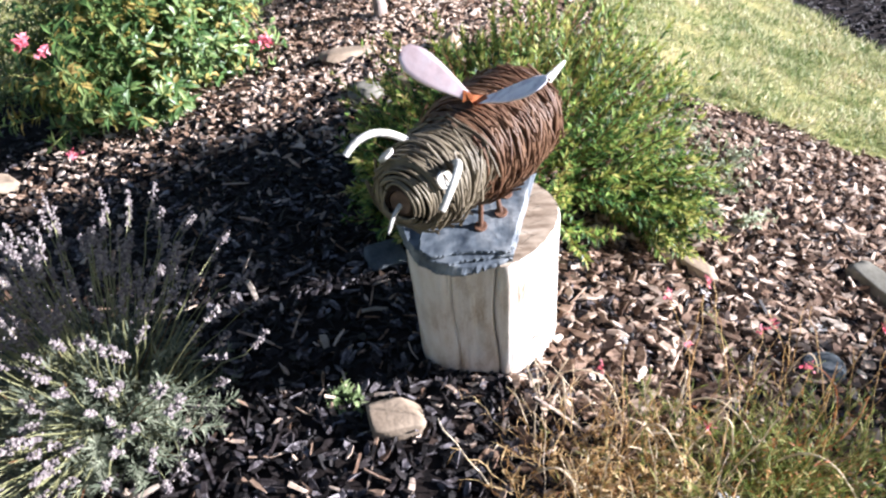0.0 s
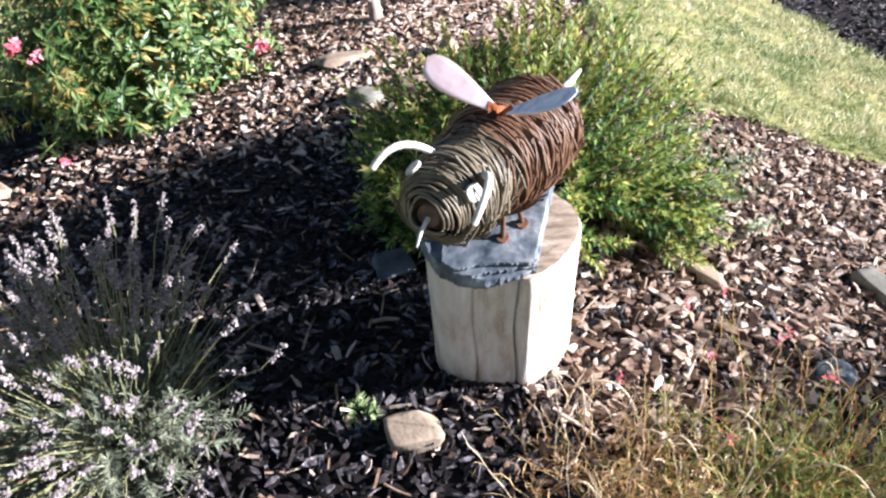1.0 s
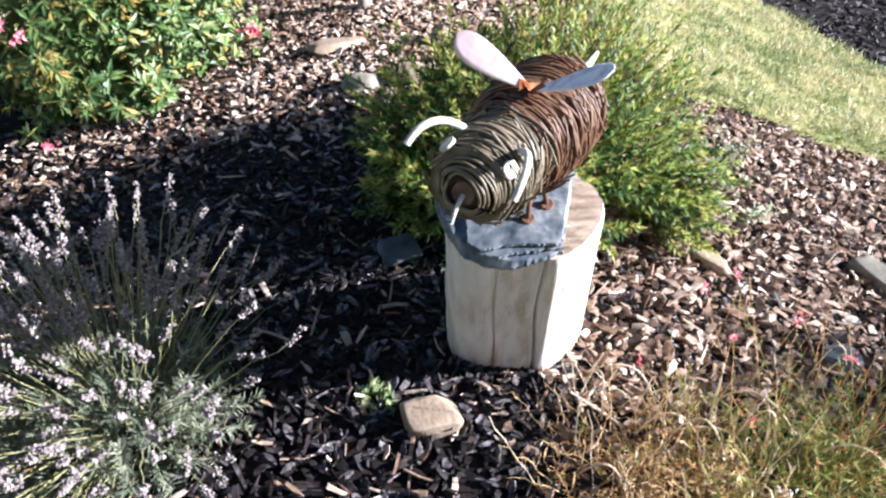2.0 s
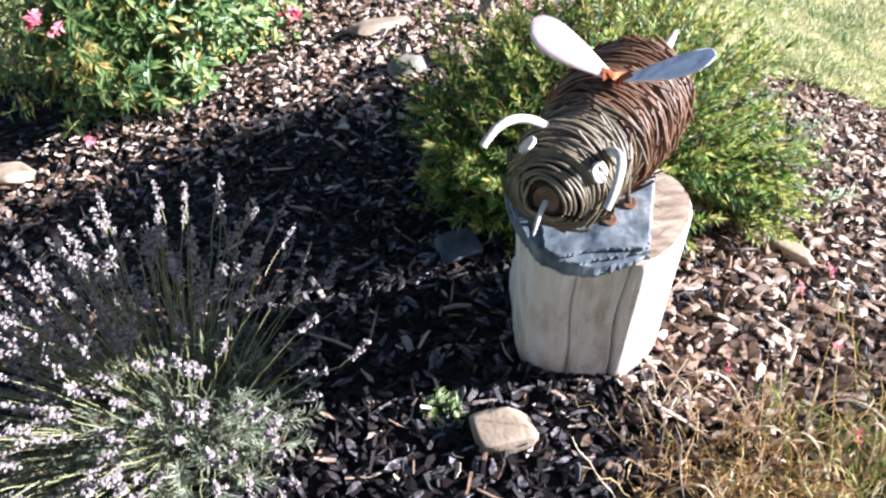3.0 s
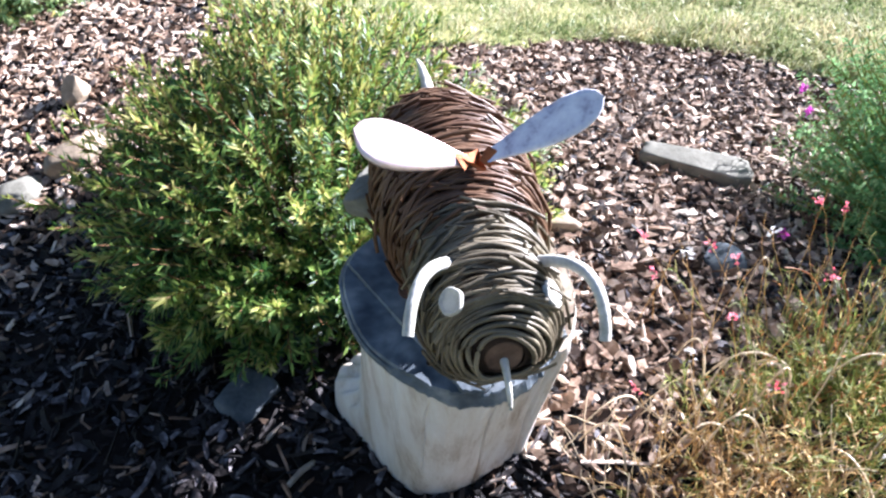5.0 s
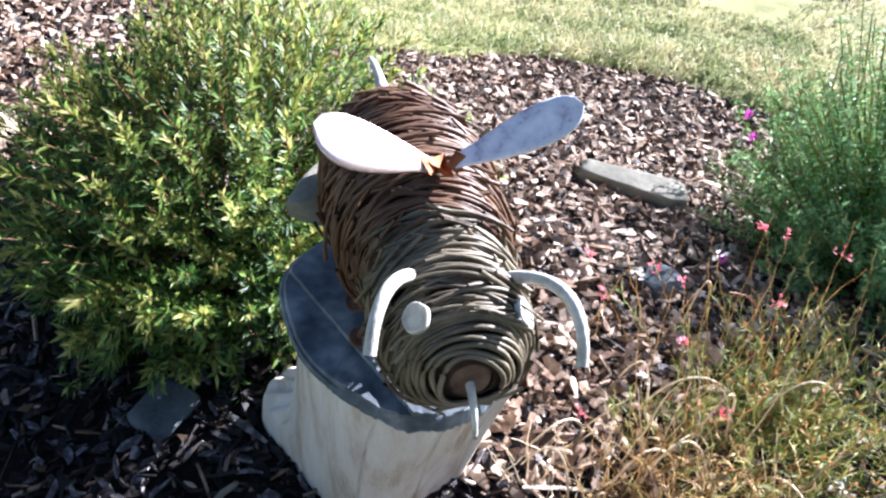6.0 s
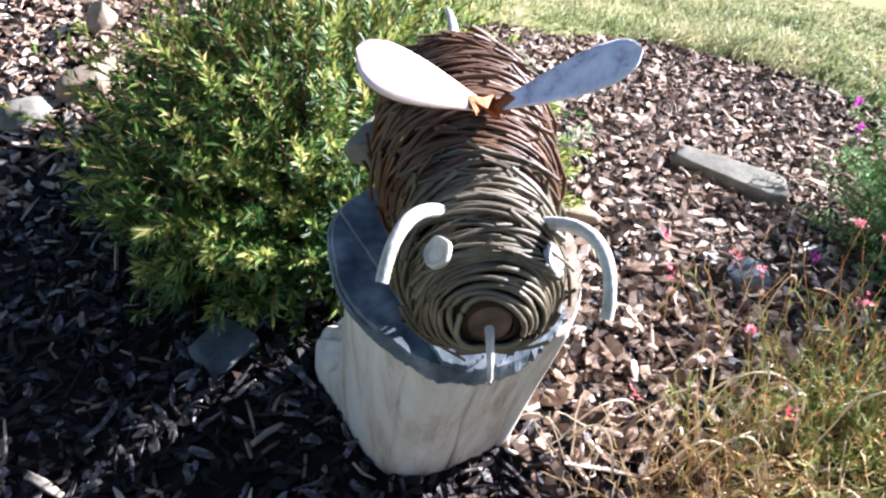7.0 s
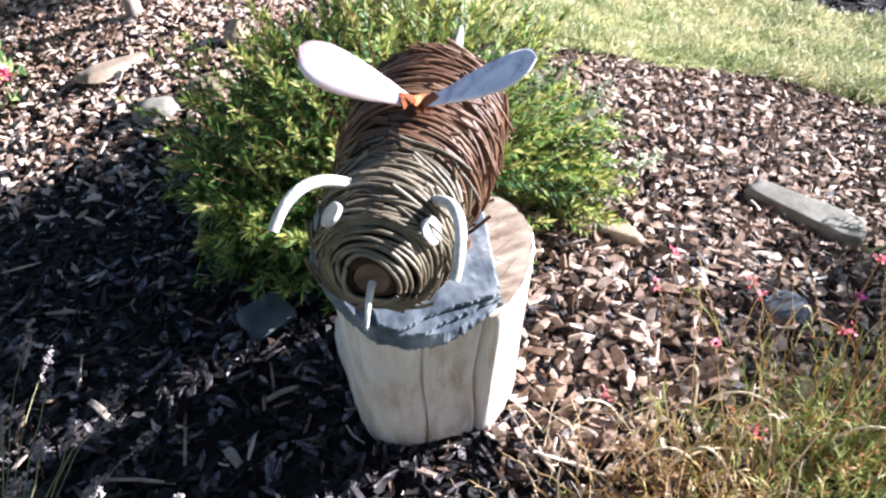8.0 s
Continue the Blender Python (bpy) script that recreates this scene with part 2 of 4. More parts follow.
def arcs(root, lean, length, bend, k=7, wobble=0.02):
    """Stems from root that start along lean and sink by bend."""
    s = np.linspace(0, 1, k)[None, :, None]
    ln = np.asarray(length).reshape(-1, 1, 1)
    p = root[:, None] + unit(lean)[:, None] * ln * s
    p[..., 2] -= (np.asarray(bend).reshape(-1, 1, 1) * ln * s * s)[..., 0]
    return p + rng.normal(0, 1, p.shape) * ln * wobble * s


def on_paths(paths, count, lo, hi):
    """count places along each path, with the path's direction there."""
    n, k, _ = paths.shape
    s = rng.uniform(lo, hi, (n, count)) * (k - 1)
    i = np.minimum(s.astype(int), k - 2)
    a, b = paths[np.arange(n)[:, None], i], paths[np.arange(n)[:, None], i + 1]
    return (a + (b - a) * (s - i)[..., None]).reshape(-1, 3), unit(b - a).reshape(-1, 3)


def sprigs(paths, count, lo, hi, length, width, spread, droop=0.15):
    """Leaves set round stems, pointing outwards and along."""
    p, t = on_paths(paths, count, lo, hi)
    side = unit(np.cross(t, rng.normal(0, 1, p.shape)))
    d = unit(t * (1 - spread) + side * spread)
    return leaves(p, d, unit(np.cross(np.cross(d, t), d) + 1e-6 + np.array([0, 0, 0.3])), rng.uniform(*length, len(p)), rng.uniform(*width, len(p)), droop)


# ---- ground ----
def in_bed(x, y):
    """Above zero inside the planted bed, below it on the lawn."""
    wob = 0.03 * np.sin(x * 9 + 2) + 0.025 * np.sin(y * 11 + x * 4)
    mound = np.minimum(1 - (np.abs((x - 0.6) / 2.05) ** 4 + np.abs((y + 1) / 2.62) ** 4) ** 0.25, y + 2.4) + 0.4 * wob
    strip = np.minimum(np.minimum(0.75 - x - 0.1 * (y - 1.6), x + 2.5), np.minimum(4.6 - y, y + 2.4)) + wob
    far = np.minimum((y + 0.75 - 5.5 / np.maximum(x - 1, 0.2)) * 0.5 + wob, x - 1.3)
    return np.maximum(np.maximum(mound, strip), np.minimum(far, 8 - x - np.abs(y - 3)))


def grid_mesh(xs, ys, z):
    gx, gy = np.meshgrid(xs, ys, indexing="ij")
    v = np.stack([gx, gy, z(gx, gy)], -1).reshape(-1, 3)
    i, j = np.meshgrid(np.arange(len(xs) - 1), np.arange(len(ys) - 1), indexing="ij")
    m = len(ys)
    f = np.stack([i * m + j, (i + 1) * m + j, (i + 1) * m + j + 1, i * m + j + 1], -1).reshape(-1, 4)
    return v, f


def lumpy(x, y):
    return ground_z(x, y) + 0.006 * np.sin(x * 23 + 3 * np.sin(y * 7)) * np.sin(y * 19 + 1) + 0.004 * np.sin(x * 61 + y * 37) * np.sin(y * 53 - x * 29)


fx, fy = np.arange(-3.6, 4.2, 0.05), np.arange(-2.6, 5.4, 0.05)
xs = np.concatenate([[-4000, -900, -200, -60, -20, -9, -5], fx, [5, 7, 9, 14, 30, 80, 250, 1000, 4000]])
ys = np.concatenate([[-4000, -900, -200, -60, -20, -9, -4], fy, [6.5, 8, 10, 14, 30, 80, 250, 1000, 4000]])
gv, gf = grid_mesh(xs, ys, lumpy)
cen = gv[gf].mean(1)
far_grass = (np.abs(cen[:, :2]) > 10).any(1).astype(int)
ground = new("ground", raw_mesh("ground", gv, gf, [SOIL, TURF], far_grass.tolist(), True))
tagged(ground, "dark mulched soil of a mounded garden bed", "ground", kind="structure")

lx, ly = np.arange(-10, 10.01, 0.05), np.arange(-6, 10.01, 0.05)
def lawn_z(x, y):
    """The turf rises in a rounded lip from the edge of the bed."""
    return ground_z(x, y) + np.clip(-in_bed(x, y) * 1.2, -0.06, 0.04) + 0.006 * np.sin(x * 13 + y * 5) * np.sin(y * 17)


lv, lf = grid_mesh(lx, ly, lawn_z)
lc = lv[lf].mean(1)
lf = lf[in_bed(lc[:, 0], lc[:, 1]) < 0.06]
lawn = new("lawn", raw_mesh("lawn", lv, lf, TURF, smooth=True))
tagged(lawn, "sunlit yellow-green mown lawn with a cut edge", "lawn", kind="structure")


def scatter(n, x0, x1, y0, y1):
    p = np.stack([rng.uniform(x0, x1, n), rng.uniform(y0, y1, n)], 1)
    return p[:, 0], p[:, 1]


def grass_blades():
    near = [scatter(52000, 0.6, 3.4, 0.2, 4.4), scatter(9000, 2.3, 4.2, -1.0, 1.0), scatter(7000, -3.6, -2.2, 1.8, 4.2)]
    x, y = np.concatenate([q[0] for q in near]), np.concatenate([q[1] for q in near])
    ok = in_bed(x, y) < 0.012
    x, y = x[ok], y[ok]
    n = len(x)
    tuft = 0.5 + 0.5 * np.sin(x * 7 + 2 * np.sin(y * 5)) * np.sin(y * 8 + x * 3)
    p = np.stack([x, y, lawn_z(x, y) - 0.004], 1)
    d = unit(np.stack([rng.normal(0, 0.6, n), rng.normal(0, 0.6, n), np.full(n, 0.8)], 1))
    return leaves(p, d, rng.normal(0, 1, (n, 3)), rng.uniform(0.026, 0.06, n) * (0.45 + 1.0 * tuft) * np.where(in_bed(x, y) > -0.12, 1.35, 1.0), rng.uniform(0.004, 0.009, n), 0.3)


def chips(n, region, length, width, lift=0.012, fade=0.3):
    x, y = scatter(n, *region)
    soft = np.minimum(np.minimum(x - region[0], region[1] - x), np.minimum(y - region[2], region[3] - y)) / fade
    ok = (in_bed(x, y) > -0.005) & (rng.random(n) < soft + 0.02)
    x, y = x[ok], y[ok]
    n = len(x)
    ln, w = rng.uniform(*length, n) * rng.uniform(0.6, 1.25, n), rng.uniform(*width, n)
    th = rng.uniform(0.002, 0.006, n)
    yaw, tilt, roll = rng.uniform(0, 6.283, n), rng.normal(0, 0.34, n), rng.normal(0, 0.55, n)
    u = np.stack([np.cos(yaw) * np.cos(tilt), np.sin(yaw) * np.cos(tilt), np.sin(tilt)], 1)
    s = unit(np.cross(np.array([0, 0, 1.0]), u))
    nrm = np.cross(u, s)
    s, nrm = s * np.cos(roll)[:, None] + nrm * np.sin(roll)[:, None], nrm * np.cos(roll)[:, None] - s * np.sin(roll)[:, None]
    c = np.stack([x, y, ground_z(x, y) + rng.uniform(0.001, lift, n)], 1)
    rows = []
    for e, wf, lf_ in ((-1, rng.uniform(0.15, 1.0, n), 0.0), (0, 1.0, 1.0), (1, rng.uniform(0.1, 0.9, n), 0.0)):
        mid = c + u * (ln / 2 * e)[:, None] + nrm * (ln * 0.09 * lf_ * rng.uniform(-1, 1, n))[:, None] + s * (w * 0.2 * rng.normal(0, 1, n))[:, None]
        half = s * (w / 2 * wf * rng.uniform(0.6, 1.4, n))[:, None]
        up = nrm * (th / 2)[:, None]
        rows += [mid - half - up, mid + half - up, mid + half + up, mid - half + up]
    v = np.stack(rows, 1)
    f = [(3, 2, 1, 0), (8, 9, 10, 11)]
    for k in (0, 4):
        f += [(k + a, k + b, k + 4 + b, k + 4 + a) for a, b in ((0, 1), (1, 2), (2, 3), (3, 0))]
    return v.reshape(-1, 3), (np.arange(n)[:, None, None] * 12 + np.array(f)).reshape(-1, 4)


blades = mesh_part("lawn_grass", grass_blades(), BLADE)
tagged(blades, "short sunlit yellow-green grass blades of the lawn", "grass", kind="stuff")
# Shade-dark chips fill the bed; lighter copies follow for sunlit ground.
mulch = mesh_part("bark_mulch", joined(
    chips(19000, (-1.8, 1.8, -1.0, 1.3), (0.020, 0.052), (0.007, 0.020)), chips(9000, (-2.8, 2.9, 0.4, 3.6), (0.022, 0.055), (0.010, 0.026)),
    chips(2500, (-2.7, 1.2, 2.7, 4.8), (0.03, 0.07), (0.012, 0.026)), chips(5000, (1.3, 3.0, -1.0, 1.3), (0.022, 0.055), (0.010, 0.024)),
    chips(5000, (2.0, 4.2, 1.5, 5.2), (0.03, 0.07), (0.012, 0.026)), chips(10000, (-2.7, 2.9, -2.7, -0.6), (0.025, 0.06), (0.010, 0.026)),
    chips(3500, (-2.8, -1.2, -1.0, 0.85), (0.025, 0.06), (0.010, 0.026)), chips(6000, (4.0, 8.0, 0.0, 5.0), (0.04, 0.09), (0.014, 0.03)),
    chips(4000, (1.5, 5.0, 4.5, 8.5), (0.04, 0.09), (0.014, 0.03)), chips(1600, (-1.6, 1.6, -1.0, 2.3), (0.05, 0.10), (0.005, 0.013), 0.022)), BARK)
# Pale copy of the same mulch, its sunlight put into the colour.
dry = mesh_part("lit_pale_mulch", joined(
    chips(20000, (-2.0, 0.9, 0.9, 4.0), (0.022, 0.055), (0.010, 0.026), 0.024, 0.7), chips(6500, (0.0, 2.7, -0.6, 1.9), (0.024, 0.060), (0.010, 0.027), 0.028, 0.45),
    chips(260, (-1.4, 0.5, -0.8, 1.3), (0.02, 0.065), (0.004, 0.012), 0.020), chips(500, (-2.2, 2.6, -0.8, 3.0), (0.06, 0.12), (0.005, 0.011), 0.026)), BARK_LIT_PALE)
# Brown copy, lightened where the sun falls on the bed.
brown = mesh_part("lit_brown_mulch", joined(
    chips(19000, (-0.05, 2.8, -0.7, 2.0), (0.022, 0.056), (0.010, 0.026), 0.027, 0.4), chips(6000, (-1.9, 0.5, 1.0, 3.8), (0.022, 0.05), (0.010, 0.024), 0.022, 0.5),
    chips(16000, (-0.05, 2.8, -0.7, 2.0), (0.008, 0.022), (0.004, 0.011), 0.014, 0.4), chips(900, (-1.6, 0.5, -0.9, 1.4), (0.02, 0.05), (0.005, 0.013), 0.016)), BARK_LIT_BROWN)
tagged(brown, "brown bark chips, sunlight put into their lighter colour", "bark mulch", kind="stuff")
tagged(dry, "pale bark chips, sunlight put into their colour", "bark mulch", kind="stuff")
tagged(mulch, "loose weathered brown and grey bark chip mulch, darkened for shade", "bark mulch", kind="stuff")


# ---- stones ----
def stone(name, at, size, turn, mat, label, seed, flat=0.35, sink=0.3, group="", base=None, box=0.0):
    bm = bmesh.new()
    bmesh.ops.create_icosphere(bm, subdivisions=4, radius=1)
    r = random.Random(seed)
    cuts = [(Vector((r.gauss(0, 1), r.gauss(0, 1), r.gauss(0, 1))).normalized(), r.uniform(1 - flat, 0.92)) for _ in range(11)]
    if box:
        for ax in ((1, 0, 0), (0, 1, 0), (0, 0, 1)):
            for sgn in (-1, 1):
                cuts.append(((Vector(ax) * sgn + Vector((r.gauss(0, 0.12), r.gauss(0, 0.12), r.gauss(0, 0.12)))).normalized(), box * r.uniform(0.92, 1.08)))
        size = tuple(q / box * 0.9 for q in size)
    for v in bm.verts:
        p = v.co.copy()
        for nrm, d in cuts:
            over = p.dot(nrm) - d
            if over > 0:
                p -= nrm * over * 0.9
        p *= 1 + 0.05 * noise.noise(p * 2 + Vector((seed, 0, 0))) + 0.025 * noise.noise(p * 7 + Vector((seed, 3, 0)))
        v.co = Vector((p.x * size[0], p.y * size[1], p.z * size[2])) * 0.5
    ob = part(name, bm, mat)
    z = float(ground_z(at[0], at[1])) if base is None else base
    ob.matrix_world = pose(at[0], at[1], z + size[2] * (0.42 - sink), *turn)
    return tagged(ob, label, "stone", group)


stone("field_stone", (-0.182, -0.335), (0.125, 0.10, 0.056), (14, -5, 10), ROCK_WARM, "buff angular field stone lying on the bark mulch", 3, 0.5, 0.08, box=0.66)
stone("field_stone", (0.645, 0.295), (0.135, 0.052, 0.05), (0, 6, -48), ROCK_WARM, "narrow buff stone half sunk in bark mulch", 5, 0.4, 0.1, box=0.62)
stone("field_stone", (1.30, 0.335), (0.33, 0.115, 0.085), (0, 2, -58), ROCK, "long rounded grey stone lying on bark mulch", 8, 0.05, 0.15, box=0.62)
# The bush's shade over this grey stone is put into its dark material.
stone("field_stone", (0.88, -0.06), (0.17, 0.115, 0.05), (0, 0, 30), ROCK_DARK, "flat grey stone on bark mulch, shade put into its dark colour", 11, 0.4, 0.15)
stone("slate_fragment", (-0.25, 0.295), (0.115, 0.10, 0.032), (16, -8, 20), ROCK_DARK, "dark slate fragment leaning in shaded mulch beneath the bush", 13, 0.4, 0.1, box=0.62)
stone("field_stone", (-0.40, 1.42), (0.17, 0.13, 0.09), (0, 4, 35), ROCK, "grey rounded stone half in shade on mulch", 17, 0.35, 0.1)
stone("field_stone", (-0.20, 1.46), (0.22, 0.13, 0.11), (0, 0, 15), ROCK_WARM, "buff stone beside the evergreen bush", 19, 0.4, 0.1)
stone("field_stone", (-0.52, 1.86), (0.26, 0.12, 0.05), (0, 0, 22), ROCK_WARM, "flat buff stone lying on sunlit mulch", 23, 0.4, 0.05, box=0.64)
stone("field_stone", (-0.07, 1.84), (0.12, 0.10, 0.13), (0, 10, 60), ROCK_WARM, "pale upright stone on sunlit mulch", 29, 0.5, 0.1)
stone("field_stone", (-1.95, 1.27), (0.19, 0.14, 0.10), (0, 0, 10), ROCK_WARM, "pale buff stone beside the flowering shrub", 31, 0.4, 0.1)
stone("field_stone", (-1.02, -0.47), (0.17, 0.14, 0.11), (0, 0, 40), ROCK, "smooth grey stone below the lavender bush", 37, 0.3, 0.1)


# ---- timber post, slate and sculpture ----
POST_BASE, POST_TOP = Vector((0.034, 0.012, -0.05)), Vector((-0.012, -0.137, 0.490))
AX = (POST_TOP - POST_BASE).normalized()
SIDE = Vector((1, 0, 0))
SIDE = (SIDE - AX * SIDE.dot(AX)).normalized()
BACK = AX.cross(SIDE)
POST_LEN = (POST_TOP - POST_BASE).length
FALL = 0.14  # the sawn top falls to the back by this much against a square cut


def post_radius(a, h):
    """Radius of the post at the angle a (0: right, 90: back) and the height 0 to 1."""
    base = 0.160 + 0.010 * (1 - h) ** 2
    lobes = 0.007 * math.cos(3 * a + 1.1) + 0.005 * math.cos(5 * a - 0.6)
    ridge = 0.011 * math.exp(-((a - radians(288)) / 0.13) ** 2) * (0.4 + 0.6 * h)
    toe = 0.056 * math.exp(-((a - radians(128)) / 0.36) ** 2) / (1 + math.exp((h - 0.30 + 0.012 * math.sin(a * 40)) / 0.012))
    fine = 0.0022 * noise.noise(Vector((math.cos(a) * 9, math.sin(a) * 9, h * 1.2))) + 0.0014 * noise.noise(Vector((math.cos(a) * 30, math.sin(a) * 30, h * 3)))
    crack = 0.0
    for c, w, lo, hi, dp in ((radians(281), 0.016, 0.12, 1.1, 0.022), (radians(248), 0.010, 0.10, 0.97, 0.012), (radians(214), 0.008, 0.4, 0.98, 0.007), (radians(320), 0.010, 0.0, 0.45, 0.010), (radians(345), 0.009, 0.55, 1.1, 0.008)):
        if lo < h < hi:
            drift = c + 0.025 * math.sin(h * 9 + c)
            crack += dp * math.exp(-((a - drift) / w) ** 2) * min(1, (h - lo) * 8, (hi - h) * 8)
    return base + lobes + ridge + toe + fine - crack


def build_post():
    post = thing("timber_post", "short weathered pale timber post leaning in mulch", "timber post", POST_BASE)
    bm = bmesh.new()
    n, k = 480, 46
    inv = Matrix.Translation(-POST_BASE)
    rows = []
    for j in range(k + 1):
        h = j / k
        row = []
        for i in range(n):
            a = 2 * math.pi * i / n
            r = post_radius(a, h)
            edge_cut = 0.004 if j == k else 0.0
            p = AX * (h * POST_LEN - FALL * h * r * math.sin(a)) + (SIDE * math.cos(a) + BACK * math.sin(a)) * (r - edge_cut)
            row.append(bm.verts.new(p))
        rows.append(row)
    for j in range(k):
        for i in range(n):
            bm.faces.new((rows[j][i], rows[j][(i + 1) % n], rows[j + 1][(i + 1) % n], rows[j + 1][i]))
    part("trunk", bm, POST, post)
    bm = bmesh.new()
    ring = []
    for j in range(13):
        f = 1 - j / 12.5
        ring.append([bm.verts.new(AX * (POST_LEN + 0.0006 - FALL * f * post_radius(2 * math.pi * i / 120, 1.0) * math.sin(2 * math.pi * i / 120) - 0.0012 * (j == 0) + 0.0022 * noise.noise(Vector((math.cos(2 * math.pi * i / 120) * f * 5, math.sin(2 * math.pi * i / 120) * f * 14, 2)))) + (SIDE * math.cos(2 * math.pi * i / 120) + BACK * math.sin(2 * math.pi * i / 120)) * (post_radius(2 * math.pi * i / 120, 1.0) - 0.004) * f) for i in range(120)])
    for j in range(12):
        for i in range(120):
            bm.faces.new((ring[j][i], ring[j][(i + 1) % 120], ring[j + 1][(i + 1) % 120], ring[j + 1][i]))
    bm.faces.new(ring[12])
    part("sawn_top", bm, END_GRAIN, post, "brown sawn end grain with cross-cut saw marks")
    # saw marks across the bare wood
    marks = []
    for q in range(9):
        x0, y0 = 0.075 + 0.004 * q, -0.11 + 0.022 * q
        ang = (0.5 if q % 2 else -0.7) + random.uniform(-0.25, 0.25)
        a = POST_TOP + SIDE * (x0 + 0.012) + BACK * y0 + AX * (0.0005 - FALL * y0)
        d = (SIDE * math.cos(ang) + BACK * math.sin(ang)) * 0.03
        marks.append([[*(a - d - POST_BASE)], [*(a - POST_BASE + AX * 0.0006)], [*(a + d - POST_BASE)]])
    mesh_part("saw_mark", tubes(np.array(marks), 0.0004, 4, 0.6), CRACK, post, "dark saw cuts in the end grain")
    return post


build_post()


def build_slate():
    """Riven slab on the post: three thin leaves with ragged rims."""
    slab = thing("slate_slab", "riven blue-grey slate slab bedded on the post top", "slate slab", POST_TOP)

    def outline(a, left, back):
        # left and back follow the post's rim, the front and the right side are broken straight off
        rad = 0.170 + 0.004 * math.sin(5 * a) + 0.026 * math.exp(-((a - radians(128)) / 0.35) ** 2)
        x, y = rad * math.cos(a), rad * math.sin(a)
        y = max(y, -0.154 + 0.233 * x + back / (1 + math.exp((x - 0.01) / 0.02)))
        return max(min(x, 0.096 + 0.24 * y), left), y
    for k, (lo, hi, grow, left, back) in enumerate(((-0.002, 0.010, 1.02, -0.2, -0.012), (0.0095, 0.018, 0.99, -0.2, 0.010), (0.0175, 0.027, 0.975, -0.118, 0.028))):
        bm = bmesh.new()
        n = 220
        rings = []
        for f, z in ((0.0, lo), (0.985, lo), (1.0, lo + 0.003), (1.0, hi - 0.003), (0.985, hi), (0.95, hi), *((0.9 - 0.05 * q, hi) for q in range(17))):
            row = []
            for i in range(n):
                a = 2 * math.pi * i / n
                x, y = outline(a, left, back)
                rag = 1 + (0.030 * noise.noise(Vector((math.cos(a) * 7, math.sin(a) * 7, k * 4))) + 0.030 * noise.noise(Vector((math.cos(a) * 25, math.sin(a) * 25, k * 9)))) * (f > 0.95) * (0.12 + 0.88 * max(0.0, -math.sin(a)))
                droop = -0.018 * max(0, 0.9 - abs(a - radians(232)))  * (f > 0.95) * (k == 0) * (1 + noise.noise(Vector((a * 6, 1, 0))))
                bumpy = 0.0018 * noise.noise(Vector((x * f * 30, y * f * 30, k))) + 0.0005 * noise.noise(Vector((x * f * 90, y * f * 90, k))) if z == hi else 0.0
                row.append(bm.verts.new(SIDE * (x * f * grow * rag - 0.0) + BACK * (y * f * grow * rag) + AX * (z + bumpy + droop - FALL * y * f)))
            rings.append(row)
        for p, q in zip(rings[1:], rings[2:]):
            for i in range(n):
                bm.faces.new((p[i], p[(i + 1) % n], q[(i + 1) % n], q[i]))
        bm.faces.new(rings[-1])
        bm.faces.new(rings[1][::-1])
        for v in rings[0]:
            bm.verts.remove(v)
        part("slate_leaf", bm, SLATE, slab, smooth=False)
    return slab


build_slate()
# Placed to fit the camera's view, overlapping the slab's back edge.
stone("field_stone", (0.012, 0.095), (0.125, 0.115, 0.058), (-6, 3, 25), ROCK, "small pale grey stone set into the slate slab's back edge", 41, 0.4, 0.0, base=0.505, box=0.66)

BEE_A, BEE_B = Vector((-0.141, -0.344, 0.674)), Vector((0.122, 0.116, 0.6195))
BEE_L = (BEE_B - BEE_A).length
BU = (BEE_B - BEE_A).normalized()
BV = BU.cross(Vector((0, 0, 1))).normalized()
BW = BV.cross(BU)
PROFILE = np.array([(-0.036, 0.030), (-0.030, 0.040), (-0.020, 0.052), (0.0, 0.064), (0.03, 0.071), (0.06, 0.075), (0.095, 0.076), (0.118, 0.073), (0.132, 0.072), (0.150, 0.082), (0.18, 0.093), (0.22, 0.098), (0.27, 0.101), (0.32, 0.102), (0.37, 0.100), (0.41, 0.094), (0.45, 0.080), (0.48, 0.063), (0.505, 0.042), (0.525, 0.020), (0.532, 0.006)])


def bee_point(s, a, lift=0.0):
    r = np.interp(s, PROFILE[:, 0], PROFILE[:, 1]) + lift
    A, U, V, W = (np.array(q) for q in (BEE_A, BU, BV, BW))
    r = r * (1 - 0.18 * np.clip(-np.sin(a), 0, 1) ** 5)
    s, a, r = (np.asarray(q)[..., None] for q in (s, a, r))
    return A + U * s + (V * np.cos(a) + W * np.sin(a)) * r


def withies(n, lo, hi, thick, slant, k=34):
    """Willow rods wound round the body, crossing each other at slight angles."""
    s0 = rng.uniform(lo, hi, n)
    a0 = rng.uniform(0, 2 * np.pi, n)
    turn = rng.uniform(2.2, 6.5, n) * np.where(rng.random(n) < 0.5, -1, 1)
    ds = rng.normal(0, slant, n)
    f = np.linspace(-0.5, 0.5, k)[None]
    s = s0[:, None] + ds[:, None] * f * np.abs(turn[:, None]) / 4 + rng.normal(0, 0.010, (n, 1)) * np.sin(f * 5 + a0[:, None])
    s = np.clip(s, lo - 0.004, hi + 0.004)
    a = a0[:, None] + turn[:, None] * f
    lift = rng.uniform(-0.004, 0.010, (n, 1)) + 0.002 * np.sin(f * 9 + a0[:, None]) + np.where(rng.random((n, 1)) < 0.2, 0.016, 0.005) * np.abs(f * 2) ** 6
    return tubes(bee_point(s, a, lift), rng.uniform(*thick, n), 5, 0.8)


